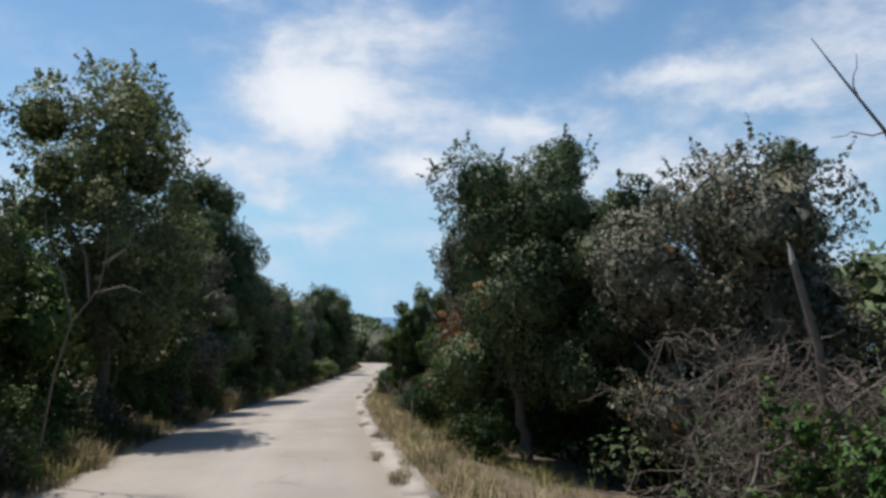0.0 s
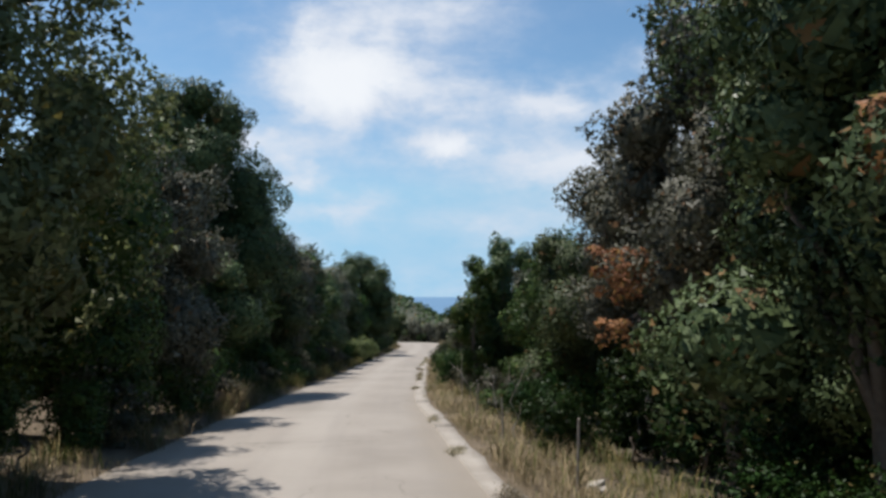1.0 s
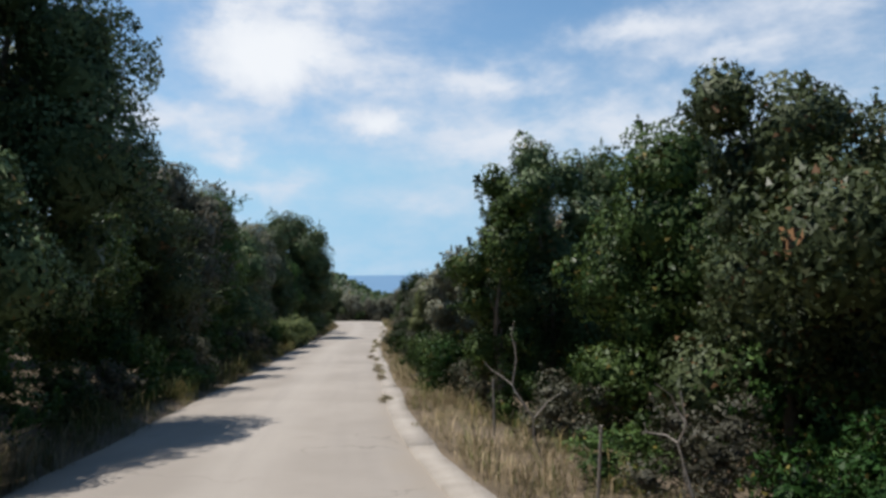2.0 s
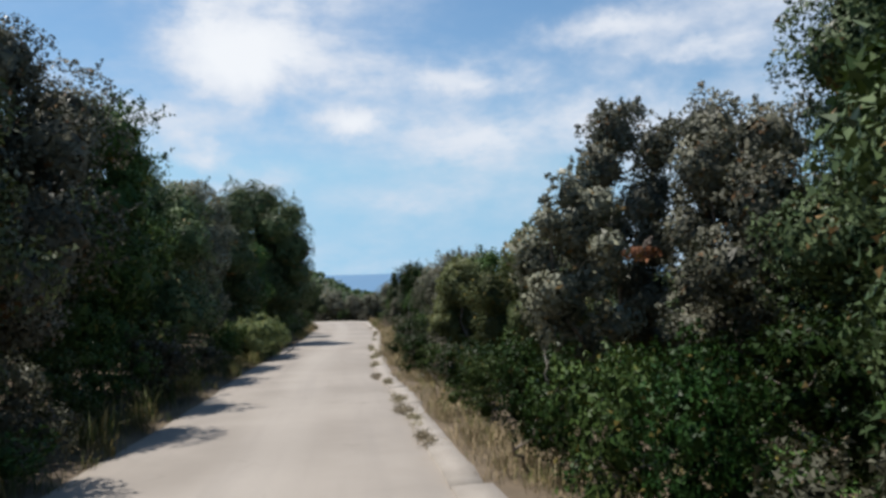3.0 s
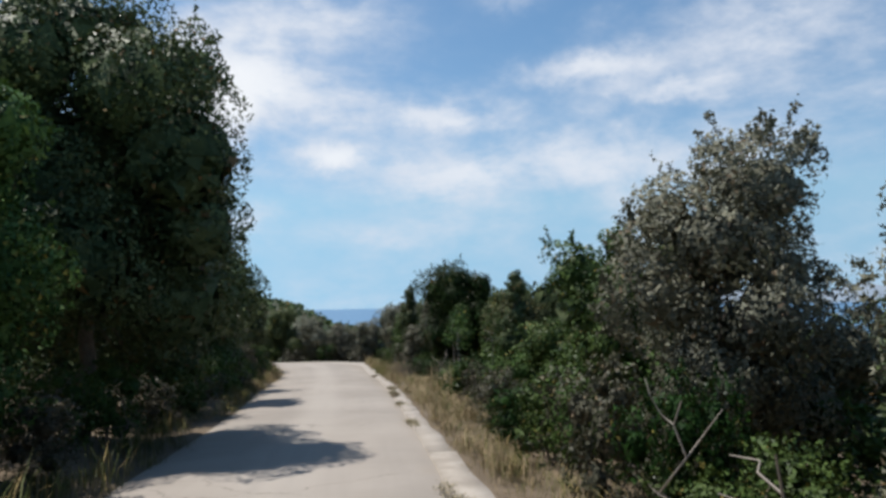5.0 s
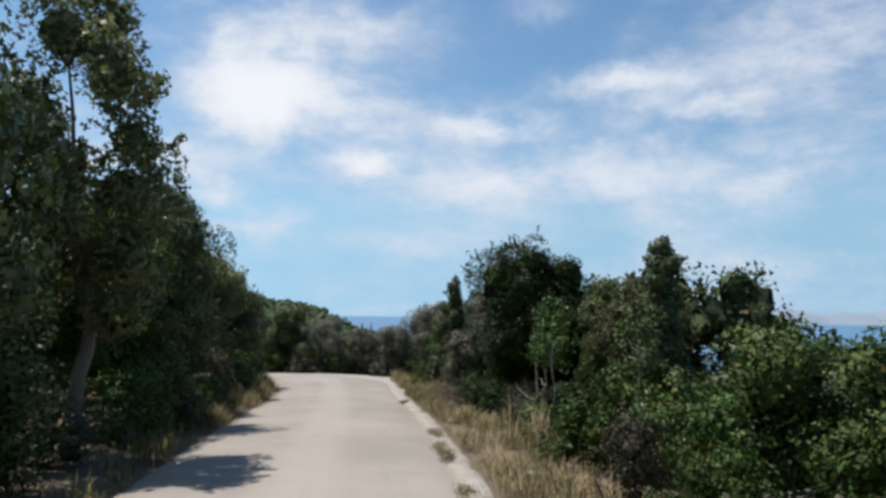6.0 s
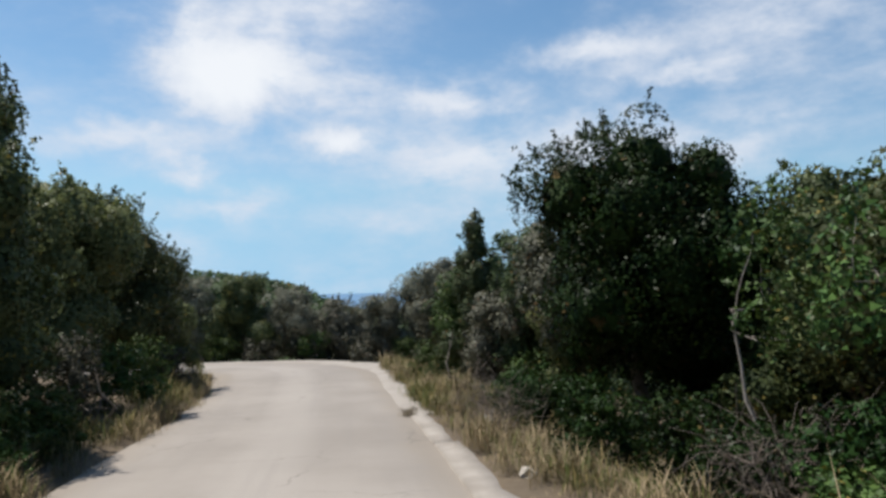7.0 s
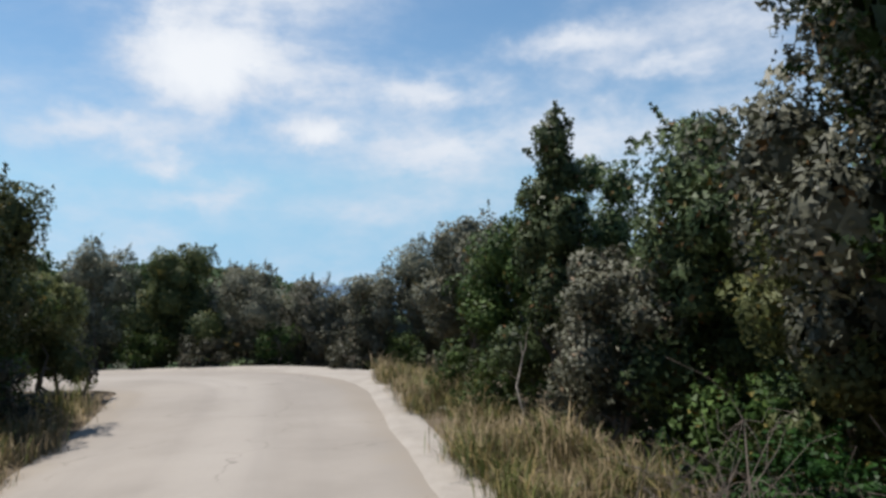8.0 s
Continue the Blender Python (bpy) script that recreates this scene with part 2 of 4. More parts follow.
# road's middle: x, y, half width
MIDDLE = curve_through([
    (6.0, -40, 2.1), (1.4, -10, 2.1), (-0.9, 0, 2.2), (-2.7, 9, 2.35), (-3.7, 15, 2.35), (-4.9, 24, 2.25), (-5.55, 31, 2.0), (-6.2, 44, 1.9), (-6.5, 48, 1.88), (-6.75, 57, 1.85),
    (-6.85, 64, 1.92), (-6.95, 71, 2.03), (-7.25, 79, 2.2), (-7.55, 86, 2.15), (-7.9, 90.5, 2.25), (-8.3, 94, 2.45), (-8.8, 95.8, 2.4), (-9.7, 97.0, 2.1), (-11, 97.75, 1.85),
    (-12.6, 98.05, 1.7), (-16, 98.15, 1.7), (-24, 98.2, 1.7), (-60, 98.2, 1.7)])
Z_Y = np.array([-40, 0, 4.3, 8.9, 14.0, 29.1, 34.8, 40.7, 46.7, 62.0, 66.8, 71.3, 75.5, 79.4, 90, 95, 100, 112, 125])
Z_Z = np.array([1.6, -0.05, -0.35, -0.7, -1.03, -2.06, -2.38, -2.74, -3.07, -3.74, -4.02, -4.23, -4.44, -4.65, -5.05, -5.2, -5.3, -6.0, -7.5])
PATH_Y = np.array([-40, 0, 4.3, 8.9, 14.0, 29.1, 34.8, 40.7, 46.7, 62.0, 79.4, 130])
PATH_X = np.array([9, 0, -0.97, -1.85, -2.7, -4.5, -5.1, -5.5, -5.86, -5.9, -6.26, -6.3])


def road_z(y):
    return np.interp(y, Z_Y, Z_Z)


def path_x(y):
    return float(np.interp(y, PATH_Y, PATH_X))


def side_of_road(x, y):
    """Signed distance from the road's middle (right is positive) and the half width there."""
    x, y = np.atleast_1d(x).astype(float), np.atleast_1d(y).astype(float)
    tangent = np.gradient(MIDDLE[:, :2], axis=0)
    d, half = np.empty(len(x)), np.empty(len(x))
    for i in range(0, len(x), 4000):
        dx, dy = x[i:i + 4000, None] - MIDDLE[None, :, 0], y[i:i + 4000, None] - MIDDLE[None, :, 1]
        k = np.argmin(dx * dx + dy * dy, axis=1)
        r = np.arange(len(k))
        sign = np.sign(dx[r, k] * tangent[k, 1] - dy[r, k] * tangent[k, 0])
        d[i:i + 4000] = sign * np.hypot(dx[r, k], dy[r, k])
        half[i:i + 4000] = MIDDLE[k, 2]
    return d, half


def step(v, lo, hi):
    v = np.clip((v - lo) / (hi - lo), 0, 1)
    return v * v * (3 - 2 * v)


def land(x, y):
    """Height of the ground."""
    x, y = np.atleast_1d(x).astype(float), np.atleast_1d(y).astype(float)
    d, half = side_of_road(x, y)
    base = road_z(y)
    left = np.clip(-d - half, 0, None)
    right = np.clip(d - half, 0, None)
    z = base + 0.10 * np.clip(left - 0.8, 0, 40) - 0.16 * np.clip(right - 1.5, 0, 60) - 0.05 * step(right, 0.2, 0.8)
    z += 0.05 * np.sin(x * 1.7 + 0.6 * y) * step(np.abs(d) - half, 0.2, 1.5)
    z -= 0.10 * (1 - step(np.abs(d) - half, -0.1, 0.3))
    ridge = np.clip(-12.2 - 0.34 * x, -36, 0.5) + 1.2 * np.sin(x * 0.08) + 0.8 * np.sin(x * 0.21 + 1)
    far = -11 + (ridge + 11) * step(y, 150, 300)
    far = far + (-36 - far) * step(y, 310, 620)
    return z + (far - z) * step(y, 108, 160)


def mesh_of(name, verts, faces):
    """A mesh from arrays: verts n x 3, faces m x k with one k."""
    me = bpy.data.meshes.new(name)
    verts, faces = np.asarray(verts, np.float32), np.asarray(faces, np.int32)
    me.vertices.add(len(verts))
    me.vertices.foreach_set("co", verts.ravel())
    me.loops.add(faces.size)
    me.loops.foreach_set("vertex_index", faces.ravel())
    me.polygons.add(len(faces))
    me.polygons.foreach_set("loop_start", np.arange(0, faces.size, faces.shape[1], dtype=np.int32))
    me.update(calc_edges=True)
    return me


def smooth(me):
    me.polygons.foreach_set("use_smooth", np.ones(len(me.polygons), bool))
    return me


def thing(name, me, mat, label="", category="", group="", kind="", parent=None):
    me.materials.append(mat)
    ob = tagged(new(name, me), label, category, group, kind)
    if parent:
        ob.parent = parent
    return ob


def swollen(me, normals):
    """Shade leaves by the swell of their clump."""
    me.polygons.foreach_set("use_smooth", np.ones(len(me.polygons), bool))
    me.normals_split_custom_set_from_vertices(normals.astype(np.float32))
    return me


def grid_faces(rows, cols):
    i = np.arange((rows - 1) * (cols - 1))
    a = i // (cols - 1) * cols + i % (cols - 1)
    return np.stack([a, a + 1, a + cols + 1, a + cols], 1)


# ---- ground, sea, road ----
gx = np.unique(np.concatenate([-np.geomspace(60, 4900, 28), np.arange(-60, -24, 3.0), np.arange(-24, 8, 0.5), np.arange(8, 60, 3.0), np.geomspace(60, 4900, 28)]))
gy = np.unique(np.concatenate([-np.geomspace(50, 4900, 14), np.arange(-50, -12, 4.0), np.arange(-12, 122, 0.6), np.arange(122, 330, 4.0), np.geomspace(330, 4900, 26)]))
X, Y = np.meshgrid(gx, gy)
thing("ground", smooth(mesh_of("ground", np.stack([X.ravel(), Y.ravel(), land(X.ravel(), Y.ravel())], 1), grid_faces(len(gy), len(gx)))), SOIL,
      "dry stony soil sloping to the sea, scrub covered", "ground", kind="structure")
sx, sy = np.linspace(-4950, 4950, 12), np.linspace(330, 4950, 12)
X, Y = np.meshgrid(sx, sy)
thing("water", mesh_of("water", np.stack([X.ravel(), Y.ravel(), np.full(X.size, -31.0)], 1), grid_faces(12, 12)), SEA,
      "calm blue sea below the hills", "sea", kind="structure")


hx, hf = np.meshgrid(np.linspace(1500, 3000, 60), np.linspace(0, 1, 7))
hz = 95 * np.sin(math.pi * hf) * np.sin(math.pi * (hx - 1450) / 1600).clip(0, 1) ** 0.7 * (0.75 + 0.18 * np.sin(hx * 0.011) + 0.1 * np.sin(hx * 0.029 + 2))
thing("backdrop", smooth(mesh_of("backdrop", np.stack([hx.ravel(), 3450 - 0.45 * (hx.ravel() - 1500) + 420 * hf.ravel(), -34 + hz.ravel()], 1), grid_faces(7, 60))), HAZE,
      "faint blue-grey headland across the sea", "headland", kind="structure")


def ribbon(name, inner, outer, cols, lift, mat, start=0, stop=None, ragged=0.0, seed=0):
    """A strip along the road between two offsets (functions of the half width), with a map of metres across and along."""
    mid = MIDDLE[start:stop]
    tang = np.gradient(mid[:, :2], axis=0)
    tang /= np.linalg.norm(tang, axis=1)[:, None]
    along = np.concatenate([[0], np.cumsum(np.hypot(*np.diff(mid[:, :2], axis=0).T))])
    rng = np.random.default_rng(seed)
    wob = [np.convolve(rng.normal(0, ragged, len(mid) + 6), np.ones(4) / 4, "same")[3:-3] for _ in range(2)]
    verts, uvs = [], []
    for c in range(cols):
        f = c / (cols - 1)
        d = inner(mid[:, 2]) * (1 - f) + outer(mid[:, 2]) * f
        d = d + (wob[0] if c == 0 else wob[1] if c == cols - 1 else 0)
        x, y = mid[:, 0] + tang[:, 1] * d, mid[:, 1] - tang[:, 0] * d
        verts.append(np.stack([x, y, road_z(y) + lift(f)], 1))
        uvs.append(np.stack([d, along], 1))
    verts, uvs = np.stack(verts, 1).reshape(-1, 3), np.stack(uvs, 1).reshape(-1, 2)
    me = smooth(mesh_of(name, verts, grid_faces(len(mid), cols)))
    layer = me.uv_layers.new(name="lane")
    loops = np.empty(len(me.loops), np.int32)
    me.loops.foreach_get("vertex_index", loops)
    layer.data.foreach_set("uv", uvs[loops].astype(np.float32).ravel())
    return me


thing("road", ribbon("road", lambda h: -h, lambda h: h, 14, lambda f: 0.03 * (1 - (2 * f - 1) ** 2) - (0.03 if f in (0, 1) else 0), ROAD, ragged=0.035, seed=3), ROAD,
      "narrow pale sun-bleached asphalt lane with worn edges", "road", kind="structure")


bend = int(np.argmin(np.abs(MIDDLE[:, 1] - 93.0)))
thing("road_shoulder", ribbon("road_shoulder", lambda h: h - 0.12, lambda h: h + 1.5, 7, lambda f: 0.014 - 0.012 * f - (0.05 if f in (0, 1) else 0), ROAD, start=bend - 2, stop=bend + 20, ragged=0.12, seed=9), CONCRETE,
      "pale gravel shoulder on the outside of the bend", "shoulder", kind="structure")


early = int(np.argmin(np.abs(MIDDLE[:, 1] - 84.0)))
thing("road_shoulder", ribbon("road_shoulder", lambda h: h - 0.12, lambda h: h + 0.5, 7, lambda f: 0.018 - 0.012 * f - (0.05 if f in (0, 1) else 0), ROAD, start=early, stop=bend - 1, ragged=0.07, seed=12), CONCRETE,
      "broken pale edge of the lane running into dry grass", "shoulder", kind="structure")


# ---- plants ----
def unit(v):
    return v / np.maximum(np.linalg.norm(v, axis=1, keepdims=True), 1e-9)


def blade_leaves(pos, way, length, width, face):
    """Small pointed leaves that face a given way: verts and triangles."""
    side = unit(np.cross(way, face)) * width[:, None] * 0.5
    v = np.stack([pos - side, pos + side, pos + way * length[:, None]], 1).reshape(-1, 3)
    return v, np.arange(len(pos) * 3).reshape(-1, 3)


def puffs(rng, c, out, radius, per, leaf):
    """Dense clumps of leaves: centres, outward ways and radii of the clumps. Gives verts, triangles and the swell of the clump as normals."""
    k = np.repeat(np.arange(len(c)), per)
    d = unit(rng.normal(0, 1, (len(k), 3)) + out[k] * 0.9 + [0, 0, 0.35])
    rad = radius[k] * (0.55 + 0.5 * rng.random(len(k)) ** 0.5)
    pos = c[k] + d * rad[:, None] * [1, 1, 0.75] + out[k] * (np.sum(d * out[k], 1) * rad * 0.35)[:, None]
    face = unit(d + rng.normal(0, 0.4, d.shape))
    way_ = unit(np.cross(face, rng.normal(0, 1, d.shape)) + d * 0.35)
    ln = leaf * (0.65 + 0.6 * rng.random(len(k)))
    v, f = blade_leaves(pos - way_ * ln[:, None] * 0.4, way_, ln, ln * (0.6 + 0.25 * rng.random(len(k))), face)
    return v, f, np.repeat(unit(d * 0.55 + out[k] * 0.5 + face * 0.35), 3, 0)


def ball_faces(fine):
    bm = bmesh.new()
    bmesh.ops.create_icosphere(bm, subdivisions=fine, radius=1)
    tris = np.array([[v.co for v in f.verts] for f in bm.faces])
    bm.free()
    return tris


SHELL, SHELL_FINE = ball_faces(2), ball_faces(3)


def crown_arrays(rng, h, r, base, count, leaf, lobes, open_side=None, cone=False, spiky=0.3, core=1.0, bulge=0.5, heavy=0.75):
    """A crown of lobes, each billowing into bulges that are thatched with small leaves, with sprigs breaking the outline and coarse
    foliage closing the inside. heavy: how high the crown is widest (0.75 low, 1.3 overhanging)."""
    cs = []
    for i in range(lobes):
        f = (i + 0.5) / lobes
        z = base + (h - base) * (0.1 + 0.8 * f)
        fr = 1 - 0.85 * f if cone else 0.3 + 0.7 * math.sqrt(max(0.0, 1 - (2 * f - heavy) ** 2 / 1.6))
        rad = r * (0.3 + 0.2 * rng.random()) * (0.65 + 0.35 * fr)
        a, q = i * 2.4 + rng.random() * 1.2, (0.25 + 0.75 * rng.random()) * r * 0.68 * fr
        cs.append((q * math.cos(a), q * math.sin(a), min(z, h - rad * 0.85), rad))
    cs = np.array(cs)

    def buried(p, share):
        deep = np.zeros(len(p), bool)
        for x, y, z, rad in cs:
            deep |= np.sum((p - (x, y, z)) ** 2, 1) < (rad * share) ** 2
        return deep

    # bulges on the lobes
    many = lobes * 11
    pick = rng.choice(lobes, many, p=cs[:, 3] ** 2 / (cs[:, 3] ** 2).sum())
    out = unit(rng.normal(0, 1, (many, 3)) + [0, 0, 0.2])
    c = cs[pick, :3] + out * (cs[pick, 3] * (0.7 + 0.12 * rng.random(many)))[:, None]
    good = ~buried(c, 0.6) & (c[:, 2] > 0.05)
    if open_side is not None:
        good &= (out @ np.array(open_side) > -0.2) | (out[:, 2] > 0.55) | (rng.random(many) < 0.3)
    c, out, size = c[good], out[good], (cs[pick, 3] * bulge * (0.55 + 0.75 * rng.random(many)))[good]
    # leaves thatched over the bulges
    k = rng.choice(len(c), int(count * 2.2), p=size ** 2 / (size ** 2).sum())
    d = unit(rng.normal(0, 1, (len(k), 3)) + out[k] * 0.75 + [0, 0, 0.35])
    far_ = size[k] * (1.03 - 0.3 * rng.random(len(k)) ** 2 )
    pos = c[k] + d * far_[:, None] * [1, 1, 0.85]
    on = rng.choice(lobes, len(k), p=cs[:, 3] ** 2 / (cs[:, 3] ** 2).sum())
    even = rng.random(len(k)) < 0.55
    flat = unit(rng.normal(0, 1, (len(k), 3)) + [0, 0, 0.1])
    pos = np.where(even[:, None], cs[on, :3] + flat * (cs[on, 3] * rng.uniform(0.72, 0.9, len(k)))[:, None], pos)
    d = np.where(even[:, None], flat, d)
    free = ~buried(pos, 0.7) & (pos[:, 2] > 0.02)
    if open_side is not None:
        free &= ~even | (d @ np.array(open_side) > -0.25) | (d[:, 2] > 0.6)
    pos, d, k, even = pos[free][:count], d[free][:count], k[free][:count], even[free][:count]
    lean = np.where(even[:, None], d, out[k])
    # sprigs
    ns = int(count * spiky / 70)
    t = rng.choice(len(c), ns)
    shoot = unit(out[t] * 0.8 + rng.normal(0, 0.4, (ns, 3)) + [0, 0, 0.7])
    along = (rng.random((ns, 22)) ** 1.3 * rng.uniform(0.1, 0.32, (ns, 1)) * (size[t] / 0.35).clip(0.5, 1.2)[:, None]).ravel()
    q = np.repeat(np.arange(ns), 22)
    pos = np.vstack([pos, (c[t] + shoot * size[t][:, None] * 0.85)[q] + shoot[q] * along[:, None] + rng.normal(0, 0.02, (ns * 22, 3))])
    d = np.vstack([d, unit(shoot[q] * 0.4 + rng.normal(0, 1, (ns * 22, 3)))])
    lean = np.vstack([lean, out[t[q]]])
    face = unit(d + rng.normal(0, 0.5, d.shape))
    way_ = unit(np.cross(face, rng.normal(0, 1, d.shape)) + d * 0.35)
    ln = leaf * (0.6 + 0.7 * rng.random(len(pos)))
    v1, f1 = blade_leaves(pos - way_ * ln[:, None] * 0.4, way_, ln, ln * (0.6 + 0.3 * rng.random(len(pos))), face)
    n1 = np.repeat(unit(d * 0.55 + lean * 0.3 + face * 0.62), 3, 0)
    # the dense inside: coarse overlapping foliage in each lobe
    if core < 0.15:
        return v1, f1, cs, n1
    tris = SHELL_FINE if r > 1.25 and leaf < 0.12 else SHELL
    vs, ns_ = [], []
    for x, y, z, rad in cs:
        mid = tris.mean(1, keepdims=True)
        way2 = unit(mid[:, 0])
        v = (mid + (tris - mid) * rng.uniform(1.3, 1.9, (len(tris), 1, 1)) + rng.normal(0, 0.09, tris.shape)) * rad * core * rng.uniform(0.5, 0.64, (len(tris), 1, 1)) + (x, y, z)
        v[:, :, 2] = np.maximum(v[:, :, 2], 0.02)
        seen = np.ones(len(v), bool)
        for x2, y2, z2, rad2 in cs:
            if (x2, y2, z2) != (x, y, z):
                seen &= np.sum((v.mean(1) - (x2, y2, z2)) ** 2, 1) > (rad2 * 0.45 * core) ** 2
        vs.append(v[seen].reshape(-1, 3))
        ns_.append(np.repeat(unit(way2[seen] + rng.normal(0, 0.35, (seen.sum(), 3))), 3, 0))
    v2 = np.vstack(vs)
    return np.vstack([v1, v2]), np.vstack([f1, np.arange(len(v2)).reshape(-1, 3) + len(v1)]), cs, np.vstack([n1, *ns_])


def tube(points, radii, sides=6):
    """A bent tapered limb."""
    pts = np.asarray(points, float)
    t = unit(np.gradient(pts, axis=0))
    a = unit(np.cross(t, np.array([0.31, 0.9, 0.27])))
    b_ = np.cross(t, a)
    ang = np.arange(sides) / sides * 2 * math.pi
    ring = pts[:, None] + np.asarray(radii)[:, None, None] * (a[:, None] * np.cos(ang)[None, :, None] + b_[:, None] * np.sin(ang)[None, :, None])
    v = ring.reshape(-1, 3)
    i = np.arange((len(pts) - 1) * sides)
    r0, s0 = i // sides, i % sides
    s1 = (s0 + 1) % sides
    return v, np.stack([r0 * sides + s0, r0 * sides + s1, (r0 + 1) * sides + s1, (r0 + 1) * sides + s0], 1)


def bent(rng, a, b, wobble, steps=6):
    a, b = np.asarray(a, float), np.asarray(b, float)
    f = np.linspace(0, 1, steps)[:, None]
    w_ = rng.normal(0, wobble, (steps, 3)) * np.sin(f * math.pi)
    return a + (b - a) * f + w_


def join(parts):
    vs, fs, o = [], [], 0
    for v, f in parts:
        vs.append(v)
        fs.append(f + o)
        o += len(v)
    return np.vstack(vs), np.vstack(fs)


def plant(name, seed, h, r, base, count, leaf, lobes, mat, label, category, girth=0.09, stems=1, bark=None, **more):
    """A tree or shrub, standing at the origin: an empty with a crown, and stems that carry limbs up into the lobes."""
    rng = np.random.default_rng(seed)
    v, f, cs, swell = crown_arrays(rng, h, r, base, count, leaf, lobes, **more)
    root = tagged(new(name), label, category)
    thing("crown", swollen(mesh_of("crown", v, f), swell), mat, parent=root)
    for s in range(stems):
        foot = np.array([rng.normal(0, 0.2 * (stems > 1)), rng.normal(0, 0.2 * (stems > 1)), -0.25])
        fork = np.array([foot[0] * 2 + rng.normal(0, 0.15), foot[1] * 2 + rng.normal(0, 0.15), max(0.5, base * 1.05 + 0.3)])
        trunk = thing("trunk" if stems == 1 else "stem", smooth(mesh_of("trunk", *tube(bent(rng, foot, fork, 0.05, 7), np.linspace(girth * 1.25, girth * 0.8, 7), 7))), bark or BARK, parent=root)
        for x, y, z, rad in cs[s::stems][::3]:
            thing("limb", smooth(mesh_of("limb", *tube(bent(rng, fork - (0, 0, 0.1), (x, y, z), 0.1, 5), np.linspace(girth * 0.6, girth * 0.12, 5), 5))), bark or BARK, parent=trunk)
    return root


